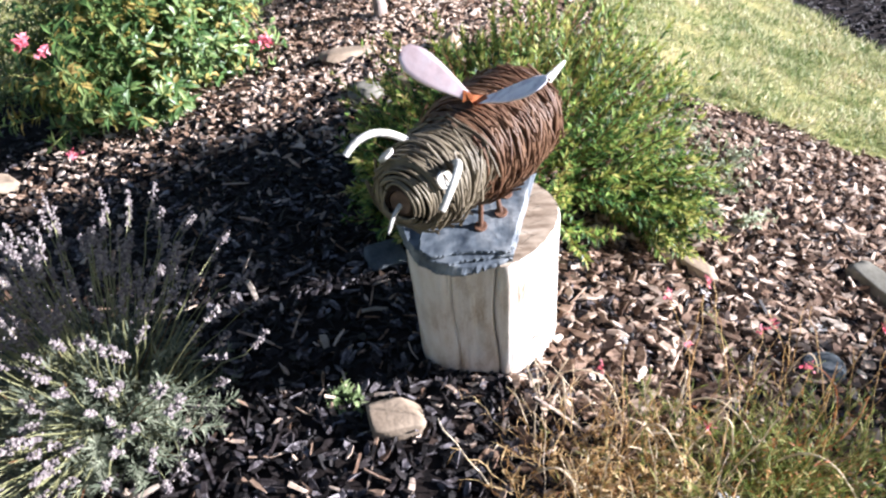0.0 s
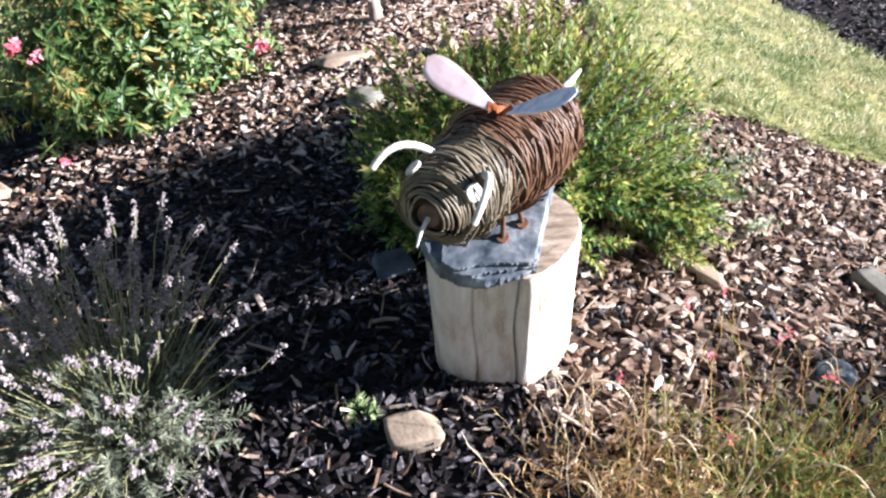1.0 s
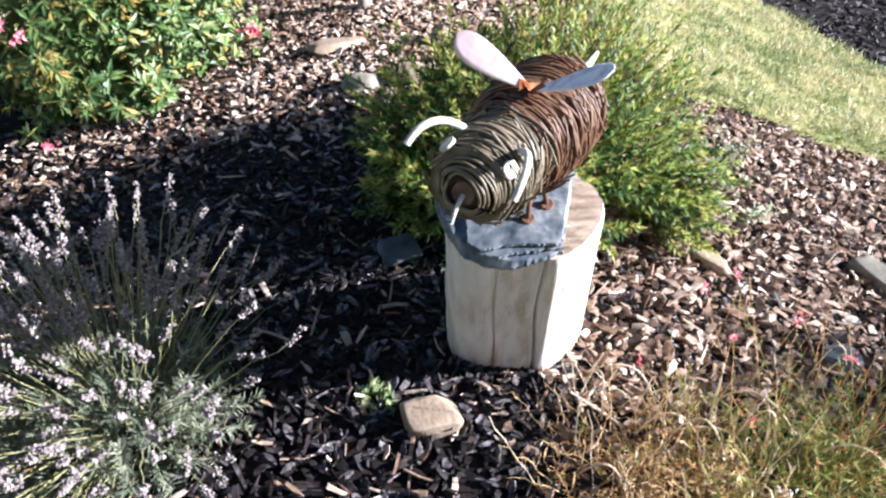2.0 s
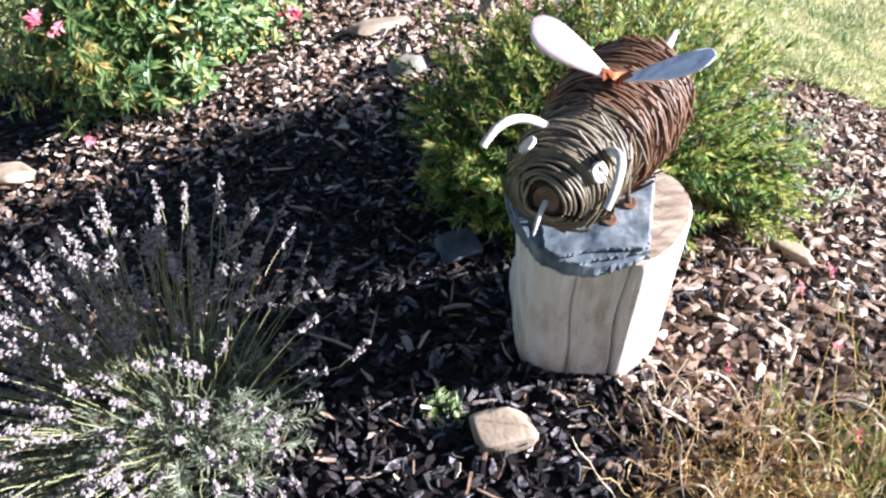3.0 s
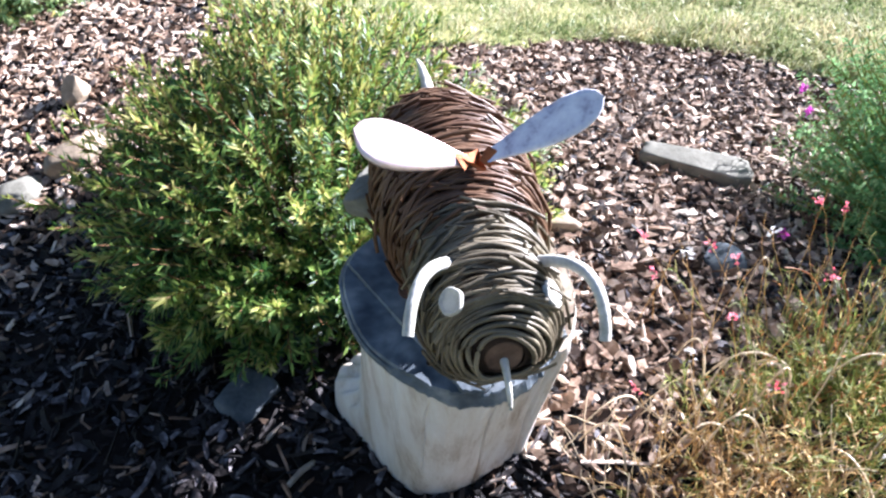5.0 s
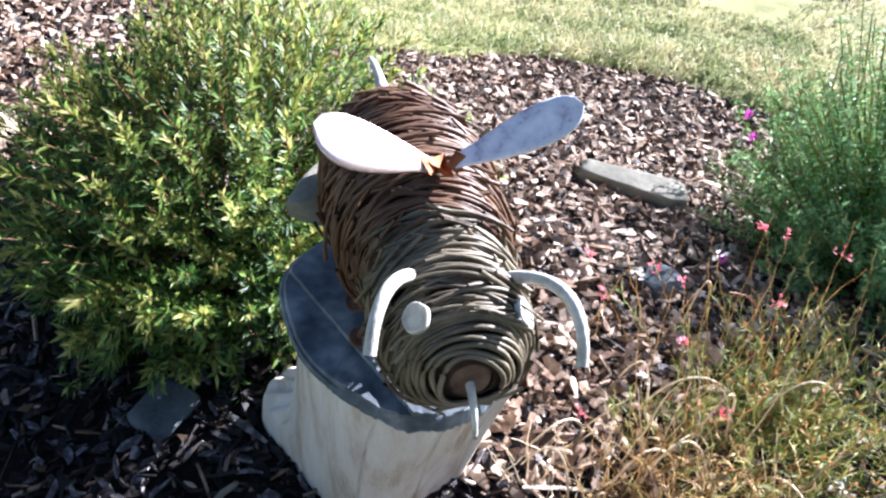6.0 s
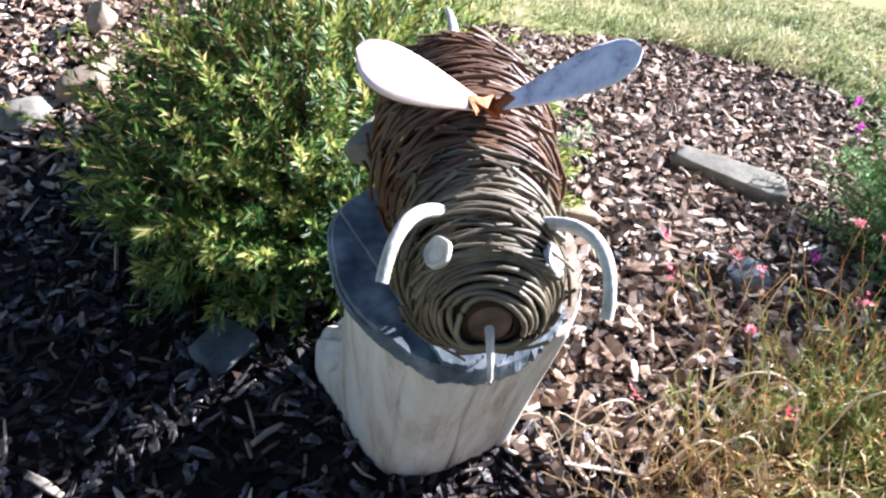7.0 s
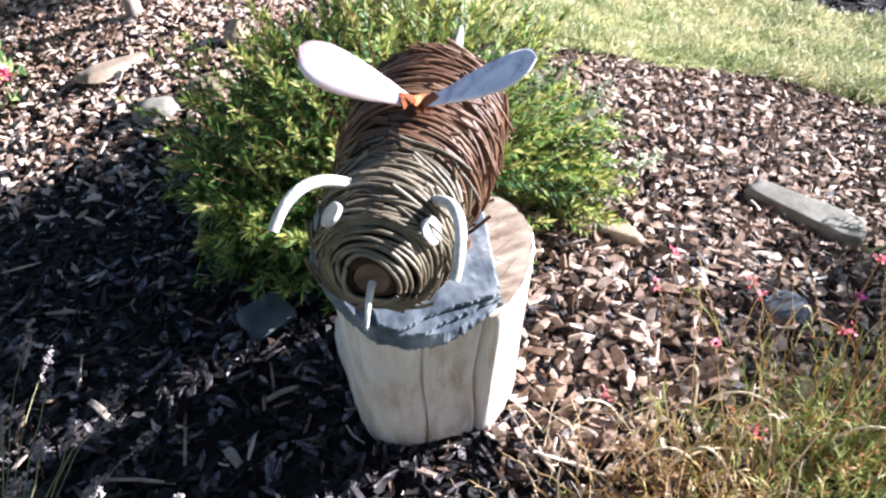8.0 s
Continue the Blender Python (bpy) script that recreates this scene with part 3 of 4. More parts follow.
def wing_mesh(root, tip, chord, width, shift=0.0):
    root, tip, chord = Vector(root), Vector(tip), Vector(chord).normalized()
    span = tip - root
    chord = (chord - span.normalized() * chord.dot(span.normalized())).normalized()
    nrm = span.normalized().cross(chord)
    n = 26
    top, bot = [], []
    for i in range(n + 1):
        f = i / n
        w = width * (0.30 + 0.70 * math.sin(min(1, f / 0.72) * math.pi / 2) ** 1.3) * math.sqrt(max(0.0, 1 - max(0, (f - 0.72) / 0.28) ** 2))
        w = max(w, 0.002)
        for j in range(7):
            g = j / 6 - 0.5
            p = root + span * f + chord * ((g + shift) * w) + nrm * (0.006 * f * (1 - f) - 0.002 * g * g + 0.0008 * noise.noise(Vector((f * 9, g * 5, 0))))
            top.append(p + nrm * 0.0012)
            bot.append(p - nrm * 0.0012)
    v = np.array([[*q] for q in top + bot])
    m = len(top)
    fs = []
    for i in range(n):
        for j in range(6):
            q = [i * 7 + j, (i + 1) * 7 + j, (i + 1) * 7 + j + 1, i * 7 + j + 1]
            fs += [q, [x + m for x in q[::-1]]]
        for j, sgn in ((0, 1), (6, -1)):
            q = [i * 7 + j, i * 7 + j + m, (i + 1) * 7 + j + m, (i + 1) * 7 + j]
            fs.append(q[::sgn])
    fs += [[j + 1, j, j + m, j + 1 + m] for j in range(6)]
    return v, fs


def disc_mesh(centre, normal, radius, thick, wob=0.06, n=28, dish=0.0):
    centre, normal = Vector(centre), Vector(normal).normalized()
    x = normal.orthogonal().normalized()
    y = normal.cross(x)
    v, fs = [], []
    for f, z in ((1.0, -thick / 2), (1.0, thick / 2 - 0.001), (0.9, thick / 2), (0.62, thick / 2 - dish), (0.2, thick / 2 - dish)):
        for i in range(n):
            a = 2 * math.pi * i / n
            r = radius * f * (1 + wob * math.sin(2 * a + 0.7) + 0.4 * wob * math.sin(5 * a))
            v.append([*(centre + x * r * math.cos(a) + y * r * math.sin(a) + normal * z)])
    for k in range(4):
        fs += [[k * n + i, k * n + (i + 1) % n, (k + 1) * n + (i + 1) % n, (k + 1) * n + i] for i in range(n)]
    fs.append(list(range(4 * n, 5 * n)))
    return np.array(v), fs


def curve3(a, b, c, k=16):
    """A smooth arc from a over b to c."""
    a, b, c = (np.array(q, float) for q in (a, b, c))
    mid = 2 * b - (a + c) / 2
    t = np.linspace(0, 1, k)[:, None]
    return ((1 - t) ** 2 * a + 2 * t * (1 - t) * mid + t * t * c)[None]


def fold_mesh(valley, a, b, c, thick=0.0016):
    """A sheet-metal scrap of three triangles folded about one low point."""
    pts = [np.array(q, float) for q in (valley, a, b, c)]
    v = np.array(pts + [q - (0, 0, thick) for q in pts])
    up = [[0, 1, 2], [0, 2, 3], [0, 3, 1]]
    down = [[x + 4 for x in f[::-1]] for f in up]
    rim = [[p, p + 4, q + 4, q] for p, q in ((1, 2), (2, 3), (3, 1))]
    return v, up + down + rim


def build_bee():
    # a sculpture of a bee, split into its parts
    bee = thing("woven_bee_sculpture", "woven willow sculpture of a bee with pale wings on rusty bolt legs", "garden ornament")

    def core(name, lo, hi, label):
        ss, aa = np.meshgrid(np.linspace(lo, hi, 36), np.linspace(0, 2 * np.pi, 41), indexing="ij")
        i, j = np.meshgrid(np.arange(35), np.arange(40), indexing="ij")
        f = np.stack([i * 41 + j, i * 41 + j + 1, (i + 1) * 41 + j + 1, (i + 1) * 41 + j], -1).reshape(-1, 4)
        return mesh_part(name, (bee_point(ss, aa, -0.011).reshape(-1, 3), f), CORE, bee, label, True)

    def rods(geo, count, mat, parent):
        v, f = geo
        per, pf = len(v) // count, len(f) // count
        assert per * count == len(v)
        for q in range(count):
            mesh_part("willow_rod", (v[q * per:(q + 1) * per], f[:pf]), mat, parent, smooth=True)

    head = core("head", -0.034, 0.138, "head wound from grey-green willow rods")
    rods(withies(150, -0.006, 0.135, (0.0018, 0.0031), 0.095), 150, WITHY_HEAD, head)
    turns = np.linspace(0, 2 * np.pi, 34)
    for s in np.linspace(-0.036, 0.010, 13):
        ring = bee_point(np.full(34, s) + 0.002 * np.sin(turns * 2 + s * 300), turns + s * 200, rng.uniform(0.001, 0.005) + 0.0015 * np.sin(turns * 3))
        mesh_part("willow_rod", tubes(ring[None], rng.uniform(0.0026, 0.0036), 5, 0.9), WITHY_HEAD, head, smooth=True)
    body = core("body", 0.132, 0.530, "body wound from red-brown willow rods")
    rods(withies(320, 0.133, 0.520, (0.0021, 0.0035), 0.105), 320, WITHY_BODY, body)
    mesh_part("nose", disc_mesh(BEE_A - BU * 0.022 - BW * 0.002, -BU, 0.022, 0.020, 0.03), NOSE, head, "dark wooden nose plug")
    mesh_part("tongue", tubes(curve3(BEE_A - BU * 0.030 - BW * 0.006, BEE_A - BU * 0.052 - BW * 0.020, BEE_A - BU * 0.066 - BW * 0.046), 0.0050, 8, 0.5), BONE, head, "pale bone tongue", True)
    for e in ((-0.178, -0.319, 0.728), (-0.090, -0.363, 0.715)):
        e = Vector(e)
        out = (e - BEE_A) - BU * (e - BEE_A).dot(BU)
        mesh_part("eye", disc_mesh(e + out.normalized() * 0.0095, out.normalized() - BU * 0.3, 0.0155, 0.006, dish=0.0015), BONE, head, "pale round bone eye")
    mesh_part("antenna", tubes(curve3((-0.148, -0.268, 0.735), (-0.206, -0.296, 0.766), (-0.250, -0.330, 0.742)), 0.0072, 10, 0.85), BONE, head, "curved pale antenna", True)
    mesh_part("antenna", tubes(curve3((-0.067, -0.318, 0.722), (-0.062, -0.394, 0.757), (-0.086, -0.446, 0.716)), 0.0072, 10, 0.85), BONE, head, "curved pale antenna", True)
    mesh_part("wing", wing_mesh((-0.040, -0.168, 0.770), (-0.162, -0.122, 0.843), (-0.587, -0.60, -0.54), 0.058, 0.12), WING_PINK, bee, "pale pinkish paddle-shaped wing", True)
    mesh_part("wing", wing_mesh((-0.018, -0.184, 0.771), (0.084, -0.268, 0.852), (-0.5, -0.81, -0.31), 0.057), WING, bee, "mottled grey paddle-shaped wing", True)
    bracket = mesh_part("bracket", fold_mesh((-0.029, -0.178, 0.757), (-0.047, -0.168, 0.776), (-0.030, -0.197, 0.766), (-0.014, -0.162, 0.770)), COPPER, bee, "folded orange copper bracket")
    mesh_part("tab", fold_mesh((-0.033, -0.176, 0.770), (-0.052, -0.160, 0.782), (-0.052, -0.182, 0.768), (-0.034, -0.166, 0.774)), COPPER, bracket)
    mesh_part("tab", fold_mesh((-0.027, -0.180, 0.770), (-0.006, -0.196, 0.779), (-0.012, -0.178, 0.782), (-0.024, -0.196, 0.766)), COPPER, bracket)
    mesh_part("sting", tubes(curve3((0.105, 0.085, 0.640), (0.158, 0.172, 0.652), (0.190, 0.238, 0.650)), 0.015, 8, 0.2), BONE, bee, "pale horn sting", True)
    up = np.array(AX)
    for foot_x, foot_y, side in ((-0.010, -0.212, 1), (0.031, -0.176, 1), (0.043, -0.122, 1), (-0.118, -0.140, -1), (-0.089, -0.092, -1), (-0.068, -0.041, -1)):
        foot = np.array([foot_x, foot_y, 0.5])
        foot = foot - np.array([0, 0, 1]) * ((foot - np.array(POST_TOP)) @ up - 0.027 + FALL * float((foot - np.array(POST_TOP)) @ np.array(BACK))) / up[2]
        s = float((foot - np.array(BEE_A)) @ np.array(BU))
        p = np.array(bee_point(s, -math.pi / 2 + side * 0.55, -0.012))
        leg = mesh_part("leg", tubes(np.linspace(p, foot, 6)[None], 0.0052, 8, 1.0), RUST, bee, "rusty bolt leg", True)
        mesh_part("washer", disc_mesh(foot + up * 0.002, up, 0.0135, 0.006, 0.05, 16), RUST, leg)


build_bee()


# ---- plants ----
def pieces(geo, n):
    """One mesh's arrays cut into its n alike pieces."""
    v, f = np.asarray(geo[0]).reshape(-1, 3), np.asarray(geo[1])
    per, pf = len(v) // n, len(f) // n
    return [(v[k * per:(k + 1) * per], f[:pf]) for k in range(n)]


def branches(bush, paths, stem, stem_mat, leaf, leaf_mat, limit=280):
    """Each branch with its foliage; past the limit they are joined."""
    n = len(paths)
    for k, (a, b) in enumerate(zip(pieces(stem, n)[:limit], pieces(leaf, n)[:limit])):
        branch = mesh_part("branch", a, stem_mat, bush)
        mesh_part("foliage", b, leaf_mat, branch)
    if n > limit:
        rest, leafage = pieces(stem, n)[limit:], pieces(leaf, n)[limit:]
        for name, part_list, mat in (("inner_twigwork", rest, stem_mat), ("inner_foliage", leafage, leaf_mat)):
            per = len(part_list[0][0])
            v = np.concatenate([q[0] for q in part_list])
            f = np.concatenate([part_list[0][1] + per * k for k in range(len(part_list))])
            mesh_part(name, (v, f), mat, bush)


def dome(n, centre, radii, inner=0.0):
    """Roots near the centre and the ways from there to places all over a dome."""
    a, e = rng.uniform(0, 2 * np.pi, n), np.arcsin(rng.uniform(0.05, 1, n))
    tip = np.stack([np.cos(a) * np.cos(e) * radii[0], np.sin(a) * np.cos(e) * radii[1], np.sin(e) * radii[2]], 1) * rng.uniform(0.75, 1.08, (n, 1))
    root = tip * rng.uniform(0.05, 0.55, (n, 1)) * np.array([1, 1, 0.6])
    return root, tip - root


def lavender():
    c = np.array([-0.89, -0.22, 0])
    c[2] = ground_z(c[0], c[1])
    bush = thing("lavender_bush", "faded lavender bush with pale spent flower spikes over grey foliage", "lavender", c)
    n = 400
    a = rng.uniform(0, 2 * np.pi, n)
    flat = rng.uniform(0.0, 1.0, n) ** 0.7
    a[290:], flat[290:] = rng.uniform(3.3, 5.2, n - 290), rng.uniform(0.6, 1.0, n - 290)
    lean = np.stack([np.where(np.cos(a) > 0, 0.78, 1.2) * np.cos(a) * flat - 0.22, np.sin(a) * flat * 1.0 - 0.05, 1.05 - np.where(np.cos(a) > 0, 0.45, 0.75) * flat], 1)
    root = np.stack([np.cos(a) * 0.10 * flat, np.sin(a) * 0.08 * flat, np.full(n, 0.01)], 1)
    ln = rng.uniform(0.34, 0.54, n)
    p = arcs(root, lean, ln, rng.uniform(0.0, 0.22, n), 8, 0.012)
    p[..., 2] = np.maximum(p[..., 2], 0.012 - 0.12 * np.hypot(p[..., 0], p[..., 1]) ** 2)
    sv, sf = tubes(p, rng.uniform(0.0011, 0.0019, n), 4, 0.7)
    tips = unit(p[:, -1] - p[:, -2])
    per, pf = len(sv) // n, len(sf) // n
    for k in range(n):
        stem = mesh_part("flower_stem", (sv[k * per:(k + 1) * per], sf[:pf]), LAV_STEM, bush)
        m = 30
        at = rng.uniform(-0.024, 0.034, (m, 1)) * rng.uniform(0.7, 1.25)
        c2 = p[k, -1] + tips[k] * at + rng.normal(0, 0.0042, (m, 3)) * (1.1 - 13 * np.abs(at))
        mesh_part("flower_spike", blobs(c2, rng.uniform(0.0030, 0.0054, m)), LAV_FLOWER, stem)
    m = 420
    root, way = dome(m, c, (0.33, 0.30, 0.30))
    root[:, :2] += (0.0, -0.03)
    q = arcs(root, way, np.linalg.norm(way, axis=1), np.zeros(m), 6)
    mesh_part("grey_foliage", sprigs(q, 44, 0.1, 1.0, (0.020, 0.042), (0.0028, 0.0050), 0.50), SAGE, bush, "narrow grey-green leaves")
    mesh_part("woody_base", tubes(q[::4], 0.002, 4), TWIG, bush)


def evergreen():
    """Broad rosemary-like bush behind the post."""
    c = np.array([0.16, 0.80, 0.0])
    c[2] = ground_z(c[0], c[1])
    bush = thing("evergreen_shrub", "dense needle-leaved evergreen shrub with yellow-green tips", "shrub", c)
    n = 640
    a, r = rng.uniform(0, 2 * np.pi, n), np.sqrt(rng.uniform(0, 1, n))
    wob = 1 + 0.16 * np.sin(3 * a + 0.5) + 0.10 * np.sin(7 * a)
    root = np.stack([np.cos(a) * r * np.where(np.cos(a) < 0, 0.29, 0.29) * wob, np.sin(a) * r * 0.38 * wob, 0.02 + 0.10 * (1 - r) + rng.uniform(0, 0.12, n)], 1)
    lean = np.stack([np.cos(a) * r * 0.66, np.sin(a) * r * 0.62, 1.0 - 0.65 * r ** 1.5], 1) + rng.normal(0, 0.12, (n, 3))
    ln = rng.uniform(0.24, 0.46, n) * (1.15 - 0.3 * r)
    ln *= np.where((np.sin(a) > 0.2) & (np.cos(a) < 0.2), 0.62, 1.0)
    low = r > 0.8
    root[low, 2] = rng.uniform(0.0, 0.14, low.sum())
    p = arcs(root, lean, ln, rng.uniform(-0.12, 0.12, n), 9, 0.012)
    p[..., 2] = np.maximum(p[..., 2], 0.015)
    # sprays that creep out to the right, low over the mulch
    m = 70
    b = rng.uniform(-1.25, 0.1, m)
    r2 = np.stack([0.25 + 0.10 * np.cos(b), -0.12 + 0.2 * np.sin(b), rng.uniform(0.03, 0.12, m)], 1)
    p2 = arcs(r2, np.stack([np.cos(b), np.sin(b), rng.uniform(0.0, 0.45, m)], 1), rng.uniform(0.16, 0.30, m), rng.uniform(0, 0.2, m), 9, 0.012)
    p2[..., 2] = np.maximum(p2[..., 2], 0.012)
    m = 18
    b = rng.uniform(-1.2, -0.7, m)
    r4 = np.stack([np.full(m, 0.26), np.full(m, -0.24), rng.uniform(0.03, 0.10, m)], 1) + rng.normal(0, 0.03, (m, 3)) * (1, 1, 0)
    p4 = arcs(r4, np.stack([np.cos(b), np.sin(b), rng.uniform(0.1, 0.5, m)], 1), rng.uniform(0.16, 0.30, m), rng.uniform(0, 0.2, m), 9, 0.012)
    p4[..., 2] = np.maximum(p4[..., 2], 0.012)
    # a skirt of low foliage on the shaded side
    m = 190
    b = rng.uniform(2.7, 4.75, m)
    r3 = np.stack([-0.14 + 0.18 * np.cos(b), -0.24 + 0.17 * np.sin(b), rng.uniform(0.02, 0.20, m)], 1)
    p3 = arcs(r3, np.stack([np.cos(b), np.sin(b), rng.uniform(0.15, 1.1, m)], 1), rng.uniform(0.14, 0.26, m), rng.uniform(0, 0.2, m), 9, 0.012)
    p3[..., 2] = np.maximum(p3[..., 2], 0.012)
    allp = np.concatenate([p, p2, p3, p4])
    stem = tubes(allp, rng.uniform(0.0012, 0.0021, len(allp)), 4, 0.6)
    branches(bush, allp, stem, TWIG, sprigs(allp, 40, 0.06, 0.97, (0.022, 0.040), (0.0055, 0.0100), 0.48), NEEDLE)
    mesh_part("young_growth", sprigs(allp[rng.random(len(allp)) < 0.47], 32, 0.5, 1.0, (0.020, 0.037), (0.0050, 0.0090), 0.36), NEEDLE_TIP, bush, "yellow-green young shoot tips")


def leafy_bush(name, label, c, radii, stems, per, leaf, width, mat, old, flowers, fmat, spread=0.7, lean_up=0.5, fsize=0.026):
    c = np.array([c[0], c[1], float(ground_z(c[0], c[1]))])
    bush = thing(name, label, "shrub", c)
    root, way = dome(stems, c, radii)
    way[:, 2] += lean_up * radii[2] * rng.uniform(0, 0.3, stems)
    p = arcs(root, way, np.linalg.norm(way, axis=1), rng.uniform(-0.05, 0.12, stems), 8, 0.015)
    p[..., 2] = np.maximum(p[..., 2], 0.02)
    branches(bush, p, tubes(p, rng.uniform(0.002, 0.0035, stems), 4, 0.5), GREEN_STEM, sprigs(p, per, 0.15, 1.0, leaf, width, spread, 0.25), mat, 200)
    if old:
        mesh_part("yellowed_foliage", sprigs(p[rng.random(stems) < 0.5], max(2, int(per * old)), 0.1, 0.95, leaf, width, spread, 0.3), LEAF_OLD, bush, "yellowing older leaves")
    for f in flowers:
        f = np.array(f) - c
        d = rng.normal(0, 1, (14, 3))
        geo = leaves(f + rng.normal(0, 0.25, (14, 3)) * fsize, d, rng.normal(0, 1, (14, 3)), rng.uniform(0.7, 1.1, 14) * fsize, rng.uniform(0.5, 0.75, 14) * fsize, 0.3)
        mesh_part("flower", geo, fmat, bush, "bright open flower")
    return bush


def dry_grass():
    """Tangle of straw and green stems before the post, with small pink and white flowers."""
    c = np.array([0.29, -0.47, 0.0])
    c[2] = ground_z(c[0], c[1])
    tuft = thing("dry_grass_tuft", "tangled tuft of dry golden straw-like stems", "dry grass", c)
    n = 640
    root = np.stack([rng.normal(-0.02, 0.10, n), rng.uniform(-0.32, 0.09, n), np.zeros(n)], 1)
    a = rng.uniform(0, 2 * np.pi, n)
    lean = np.stack([np.cos(a) * 0.75 + 0.15, np.sin(a) * 0.6, rng.uniform(0.15, 1.0, n)], 1)
    p = arcs(root, lean, rng.uniform(0.07, 0.23, n), rng.uniform(0.0, 0.45, n), 9, 0.03)
    p[..., 2] = np.maximum(p[..., 2], 0.006)
    mesh_part("straw", tubes(p, rng.uniform(0.0007, 0.0016, n), 4, 0.5), STRAW, tuft)
    mesh_part("dry_foliage", sprigs(p, 4, 0.2, 1.0, (0.014, 0.04), (0.0022, 0.005), 0.5, 0.3), STRAW, tuft)
    loops = []
    for k in range(13):
        b = np.array([rng.normal(0.12, 0.12), rng.normal(0.08, 0.10), 0.01])
        w = rng.uniform(0.05, 0.13)
        d = rng.uniform(0, 6.28)
        loops.append(curve3(b, b + (math.cos(d) * w * 0.6, math.sin(d) * w * 0.6, rng.uniform(0.05, 0.14)), b + (math.cos(d) * w * 1.4, math.sin(d) * w * 1.4, rng.uniform(0.0, 0.06)), 12)[0])
    m = 34
    stalks = arcs(np.stack([rng.normal(0.02, 0.12, m), rng.uniform(-0.22, 0.12, m), np.zeros(m)], 1), np.stack([rng.normal(0, 0.6, m), rng.normal(0, 0.5, m), np.ones(m)], 1), rng.uniform(0.10, 0.26, m), rng.uniform(0, 0.15, m), 8, 0.015)
    m = 26
    by_post = arcs(np.stack([rng.uniform(-0.20, 0.02, m), rng.uniform(0.12, 0.25, m), np.zeros(m)], 1), np.stack([rng.normal(0, 0.5, m), rng.normal(0, 0.4, m), np.ones(m)], 1), rng.uniform(0.07, 0.16, m), rng.uniform(0, 0.2, m), 8, 0.02)
    for stalk in (*stalks, *by_post):
        mesh_part("dead_stalk", tubes(stalk[None], rng.uniform(0.0010, 0.0019), 5, 0.6), PALE_STALK, tuft, "thin pale dead stalk")
    for loop in loops:
        mesh_part("looping_stem", tubes(loop[None], rng.uniform(0.0018, 0.0030), 5, 0.7), PALE_STALK, tuft, "pale dead looping stem")

    c = np.array([0.55, -0.44, 0.0])
    c[2] = ground_z(c[0], c[1])
    plant = thing("gaura_plant", "wispy flowering plant with green and bronze stems", "flowering plant", c)
    n = 400
    root = np.stack([rng.normal(0.06, 0.15, n), rng.normal(-0.07, 0.10, n), np.zeros(n)], 1)
    a = rng.uniform(0, 2 * np.pi, n)
    lean = np.stack([np.cos(a) * 0.5, np.sin(a) * 0.45 - 0.05, rng.uniform(0.35, 1.0, n)], 1)
    ln = rng.uniform(0.10, 0.26, n)
    p = arcs(root, lean, ln, rng.uniform(0.0, 0.25, n), 9, 0.02)
    p[..., 2] = np.maximum(p[..., 2], 0.006)
    mesh_part("green_growth", tubes(p, rng.uniform(0.0009, 0.0018, n), 4, 0.5), GREEN_STEM, plant)
    mesh_part("narrow_foliage", sprigs(p, 8, 0.1, 0.95, (0.022, 0.052), (0.0016, 0.0034), 0.34, 0.2), GREEN_STEM, plant)
    red = p[root[:, 0] > -0.04]
    mesh_part("bronze_foliage", sprigs(red, 3, 0.4, 1.0, (0.010, 0.022), (0.002, 0.005), 0.5, 0.2), RED_LEAF, plant, "bronze-red autumn leaves")
    m = 40
    root = np.stack([rng.normal(0.04, 0.20, m), rng.normal(0.06, 0.12, m), np.zeros(m)], 1)
    wands = arcs(root, np.stack([rng.normal(0, 0.35, m), rng.normal(0, 0.3, m), np.ones(m)], 1), rng.uniform(0.22, 0.36, m), rng.uniform(0, 0.1, m), 10, 0.01)
    for way, mat in ((((0.16, 0.01, 0.02), (0.28, 0.03, 0.05), (0.48, 0.05, 0.035)), STRAW), (((0.14, 0.03, 0.02), (0.21, 0.10, 0.13), (0.15, 0.16, 0.19)), RED_LEAF), (((0.10, 0.02, 0.02), (0.19, 0.02, 0.10), (0.27, 0.10, 0.15)), RED_LEAF)):
        mesh_part("trailing_stem", tubes(curve3(*way), 0.0018, 5, 0.6), mat, plant, "long bare trailing stem")
    for k in range(m):
        wand = mesh_part("flower_wand", tubes(wands[k:k + 1], 0.0013, 4, 0.5), STRAW, plant, "tall thin flower wand")
        if k >= 15:
            continue
        q = wands[k, -1 if k % 3 else -3]
        d = rng.normal(0, 1, (9, 3))
        d[:, 2] = np.abs(d[:, 2])
        mesh_part("flower", leaves(q + rng.normal(0, 0.005, (9, 3)), d, rng.normal(0, 1, (9, 3)), rng.uniform(0.008, 0.015, 9), rng.uniform(0.005, 0.009, 9)), PINK if k % 4 else WHITE_PETAL, wand, "small pink flower" if k % 4 else "small white flower")


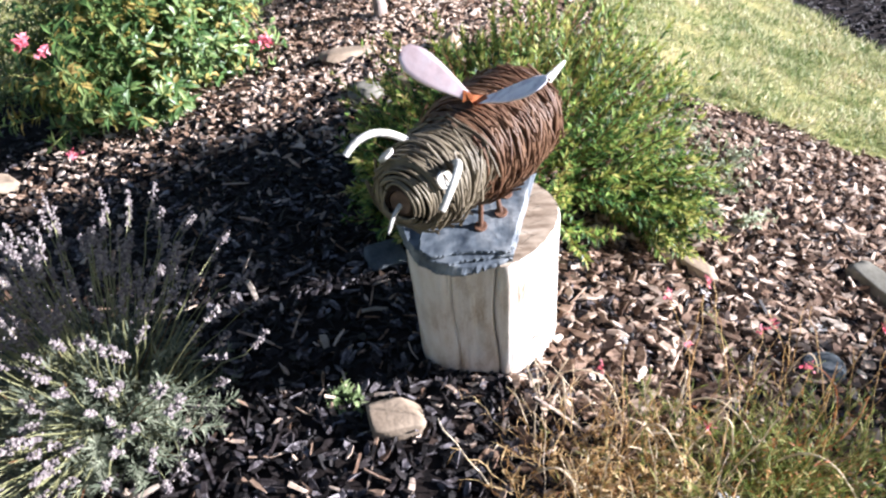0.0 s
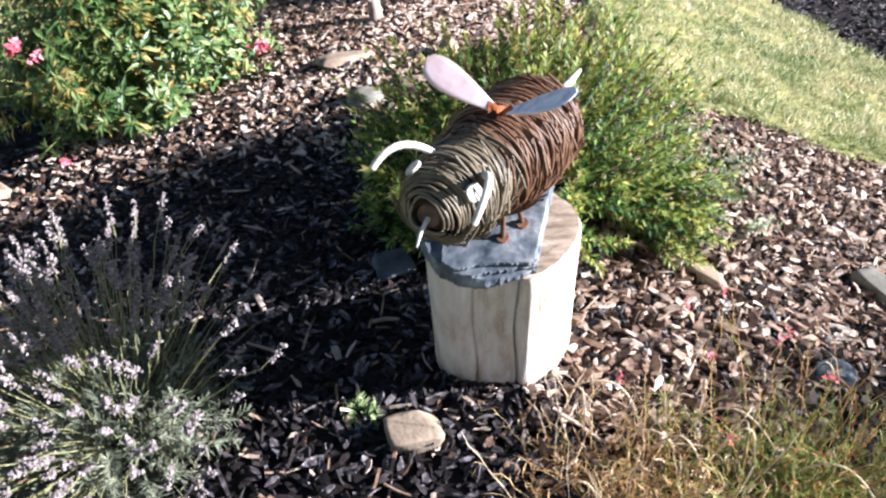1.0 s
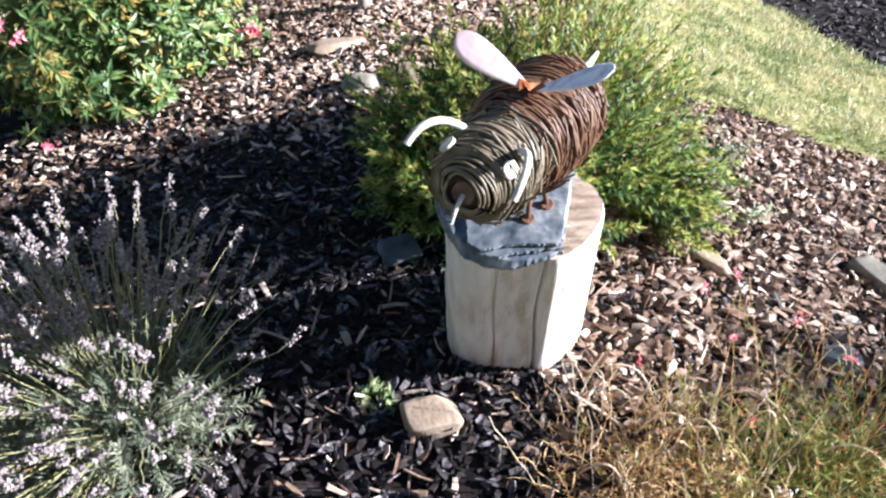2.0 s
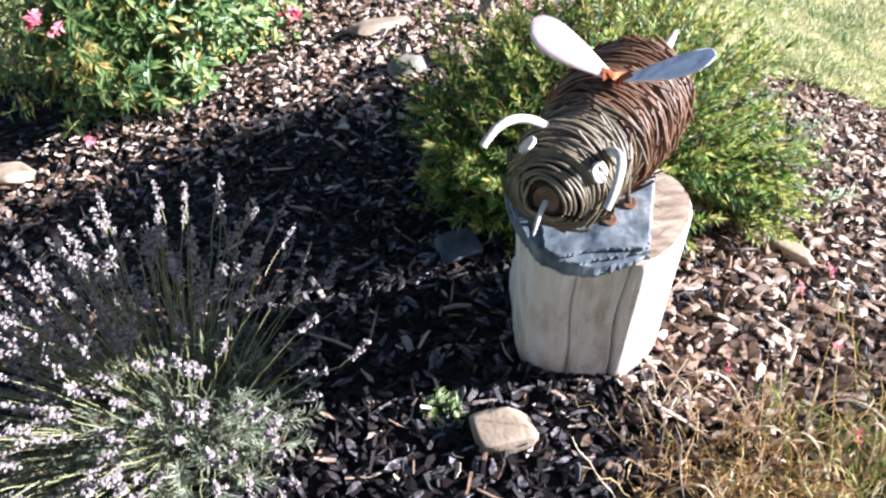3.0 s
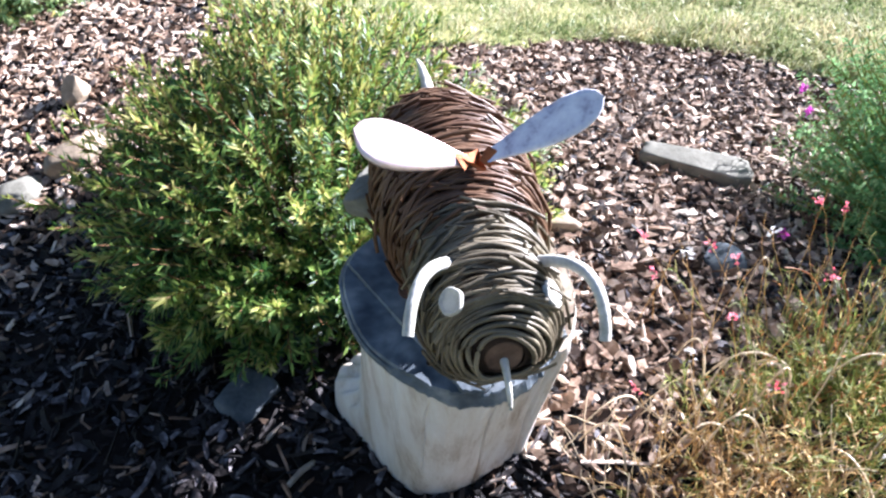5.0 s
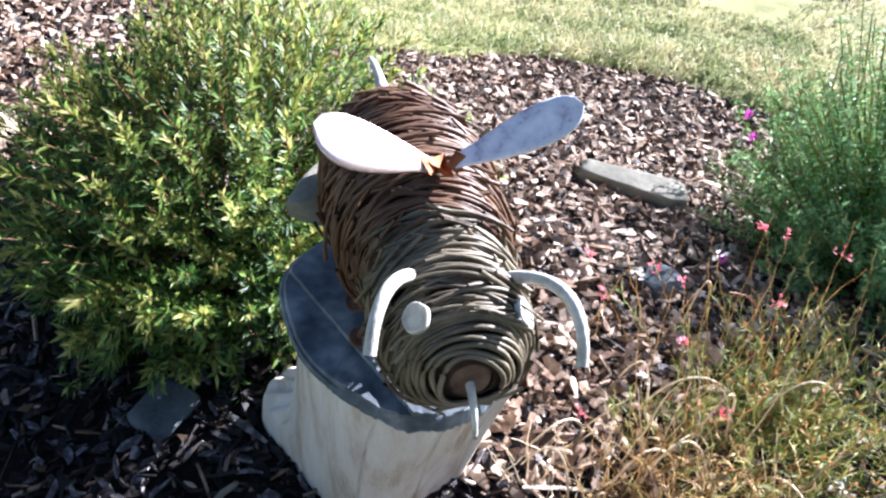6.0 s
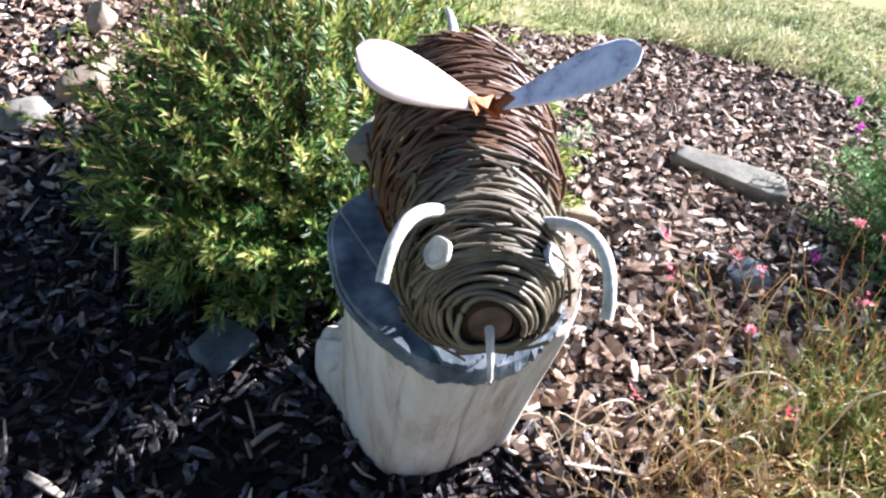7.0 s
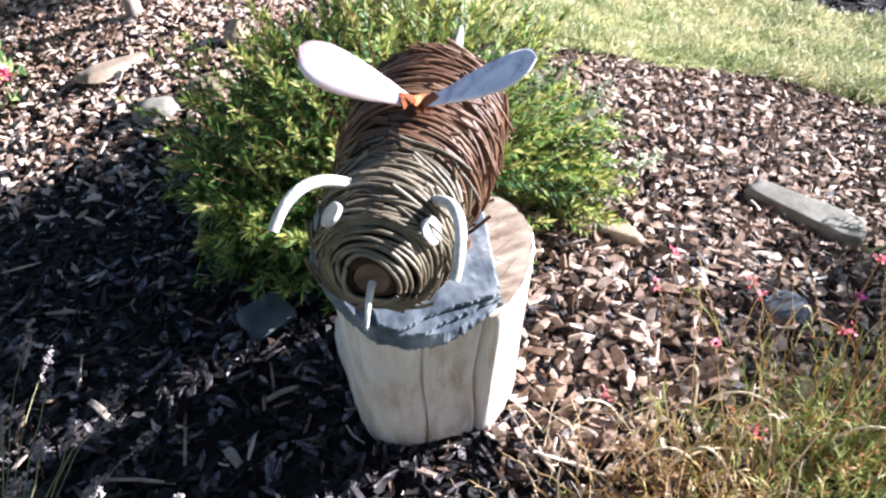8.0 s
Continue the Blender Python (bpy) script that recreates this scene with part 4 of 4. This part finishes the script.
def weed(at, size, stems, mat, label):
    c = np.array([at[0], at[1], float(ground_z(*at))])
    w = thing("weed", label, "weed", c)
    a = rng.uniform(0, 2 * np.pi, stems)
    p = arcs(np.zeros((stems, 3)), np.stack([np.cos(a), np.sin(a), rng.uniform(0.2, 1.2, stems)], 1), rng.uniform(0.5, 1.0, stems) * size, np.full(stems, 0.2), 6)
    p[..., 2] = np.maximum(p[..., 2], 0.006)
    for stem, leaf in zip(pieces(tubes(p, 0.0013, 4), stems), pieces(sprigs(p, 9, 0.2, 1.0, (0.018, 0.034), (0.008, 0.014), 0.6), stems)):
        stalk = mesh_part("stalk", stem, GREEN_STEM, w)
        mesh_part("leaf_spray", leaf, mat, stalk)


def tree():
    z = float(ground_z(-0.42, 2.32))
    t = thing("young_tree", "young bare tree with pale rough bark and forked limbs", "tree", (-0.42, 2.32, z))

    def limb(name, pts, r, taper, parent):
        bm_v, bm_f = tubes(np.array(pts)[None], r, 12, taper)
        bm_v = bm_v + np.array([[*noise.noise_vector(Vector(q) * 18)] for q in bm_v]) * r * 0.25
        return mesh_part(name, (bm_v, bm_f), TREE_BARK, parent, smooth=True)

    def bend(a, b, k=14, sag=0.03):
        a, b = np.array(a), np.array(b)
        s = np.linspace(0, 1, k)[:, None]
        return a + (b - a) * s + np.sin(s * 5) * np.array([sag, sag * 0.5, 0])
    trunk = limb("trunk", bend((0, 0, -0.05), (-0.12, 0.12, 0.42)), 0.034, 0.8, t)
    limb("limb", bend((-0.12, 0.12, 0.40), (-0.62, 0.35, 1.15), sag=0.05), 0.027, 0.5, trunk)
    limb("limb", bend((-0.03, 0.03, 0.11), (0.02, 0.20, 1.2), sag=0.02), 0.015, 0.5, trunk)
    limb("limb", bend((-0.62, 0.35, 1.13), (-0.9, 0.3, 1.8)), 0.013, 0.4, trunk)
    limb("limb", bend((0.0, 0.19, 1.18), (0.2, 0.2, 1.9)), 0.010, 0.4, trunk)


lavender()
evergreen()
leafy_bush("flowering_shrub", "leafy green flowering shrub with yellowing leaves and red flowers", (-1.58, 2.10), (0.72, 0.66, 0.95), 460, 28, (0.046, 0.080), (0.015, 0.026), LEAF, 0.42, ((-1.786, 1.50, 0.092), (-1.765, 1.49, 0.118), (-1.710, 1.50, 0.064), (-0.842, 1.72, 0.03), (-0.875, 1.72, 0.02), (-1.675, 1.45, -0.381)), PINK, fsize=0.036)
leafy_bush("flowering_bush", "fine-leaved green bush with magenta flowers beside the lawn", (1.66, -0.35), (0.48, 0.60, 0.82), 740, 58, (0.014, 0.028), (0.006, 0.011), LEAF_SEA, 0.06, ((1.072, -0.036, 0.364), (1.077, -0.059, 0.313), (1.03, -0.12, 0.0)), MAGENTA, fsize=0.013)
leafy_bush("low_shrub", "low dark green shrub on sunlit mulch", (-0.02, 2.92), (0.42, 0.40, 0.40), 260, 34, (0.025, 0.045), (0.008, 0.014), LEAF, 0.12, (), PINK)
dry_grass()
weed((-0.305, -0.255), 0.065, 14, SEEDLING, "small bright green weed seedling in mulch")
for at, size, stems in (((0.84, 0.62), 0.17, 14), ((0.90, 0.84), 0.19, 20), ((0.93, 1.06), 0.20, 24), ((0.82, 1.24), 0.18, 22), ((0.74, 0.98), 0.15, 14)):
    weed(at, size, stems, WEED_LEAF, "sparse grey-green weed sprawling over the mulch")
tree()


# ---- loose wood on the mulch ----
def splinter(at, length, width, yaw, label):
    g = float(ground_z(*at))
    bm = bmesh.new()
    bmesh.ops.create_cube(bm, size=1)
    bmesh.ops.subdivide_edges(bm, edges=bm.edges[:], cuts=3, use_grid_fill=True)
    for v in bm.verts:
        w = 1 - 0.5 * abs(v.co.x) ** 2 * 2
        v.co = Vector((v.co.x * length, v.co.y * width * w, v.co.z * 0.006 + 0.006 * math.cos(v.co.x * 3))) + noise.noise_vector(v.co * 5) * 0.002
    ob = part("wood_splinter", bm, PALE_CHIP)
    ob.matrix_world = pose(at[0], at[1], g + 0.012, rng.normal(0, 8), rng.normal(0, 5), yaw)
    tagged(ob, label, "wood chip", "pale splinters on the mulch")


for at, ln, w, yaw in (((-0.67, -0.265), 0.085, 0.016, 75), ((-0.70, -0.47), 0.11, 0.012, 40), ((-0.38, -0.05), 0.05, 0.02, 110), ((-0.26, 0.06), 0.07, 0.010, 15), ((0.73, 0.36), 0.13, 0.022, -35), ((0.9, 0.5), 0.09, 0.02, 60), ((-0.62, 0.2), 0.08, 0.016, -60), ((1.0, 0.16), 0.10, 0.03, -20), ((-0.55, 1.15), 0.12, 0.014, 10)):
    splinter(at, ln, w, yaw, "pale weathered wood splinter lying on bark mulch")


def near_chips(count):
    """The larger flakes round the post, each a piece of its own on a few shared meshes."""
    kinds = []
    # mostly the bark darkened for shade, few in the lit brown
    mats = (BARK, BARK_LIT_BROWN) + (BARK,) * 5 + (BARK_LIT_BROWN,) + (BARK,) * 4
    for k in range(12):
        bm = bmesh.new()
        bmesh.ops.create_cube(bm, size=1)
        bmesh.ops.subdivide_edges(bm, edges=[e for e in bm.edges if abs(e.verts[0].co.x - e.verts[1].co.x) > 0.5], cuts=3)
        ln, w, bow = random.uniform(0.030, 0.066), random.uniform(0.008, 0.018), random.uniform(-0.006, 0.006)
        cut, skew = random.uniform(0.4, 1.25), random.uniform(-0.5, 0.5)
        for v in bm.verts:
            q = Vector((v.co.x * 3 + k * 5, v.co.y * 2, 0))
            taper = max(0.12, 1 - cut * (abs(v.co.x) * 2) ** 2 + 0.45 * noise.noise(q))
            v.co = Vector((v.co.x * ln + skew * v.co.y * w + 0.006 * noise.noise(q * 2), v.co.y * w * taper + 0.006 * noise.noise(q + Vector((0, 7, 0))), v.co.z * random.uniform(0.002, 0.005) + bow * math.cos(v.co.x * 3)))
        me = bpy.data.meshes.new("bark_chip")
        bm.to_mesh(me)
        bm.free()
        me.materials.append(mats[k])
        kinds.append(me)
    made = 0
    while made < count:
        x, y = random.uniform(-1.0, 1.1), random.uniform(-0.62, 0.75)
        if math.hypot(x, y + 0.05) < 0.24:
            continue
        ob = new("bark_chip", kinds[random.randrange(12)])
        ob.parent = ground
        ob.matrix_world = pose(x, y, float(ground_z(x, y)) + 0.013, random.gauss(0, 18), random.gauss(0, 14), random.uniform(0, 360))
        made += 1


near_chips(300)

# chips with sunlight put into their brown, over the rest of the bed, front and left
front_mulch = mesh_part("lit_front_mulch", joined(chips(9000, (-2.7, 2.9, -2.7, -0.45), (0.022, 0.056), (0.010, 0.026), 0.024, 0.5), chips(2500, (-2.7, -1.1, -1.0, 1.4), (0.022, 0.056), (0.010, 0.026), 0.024, 0.5)), BARK_LIT_BROWN)
tagged(front_mulch, "brown bark chips in the sunlit tone over the bed's front", "bark mulch", kind="stuff")
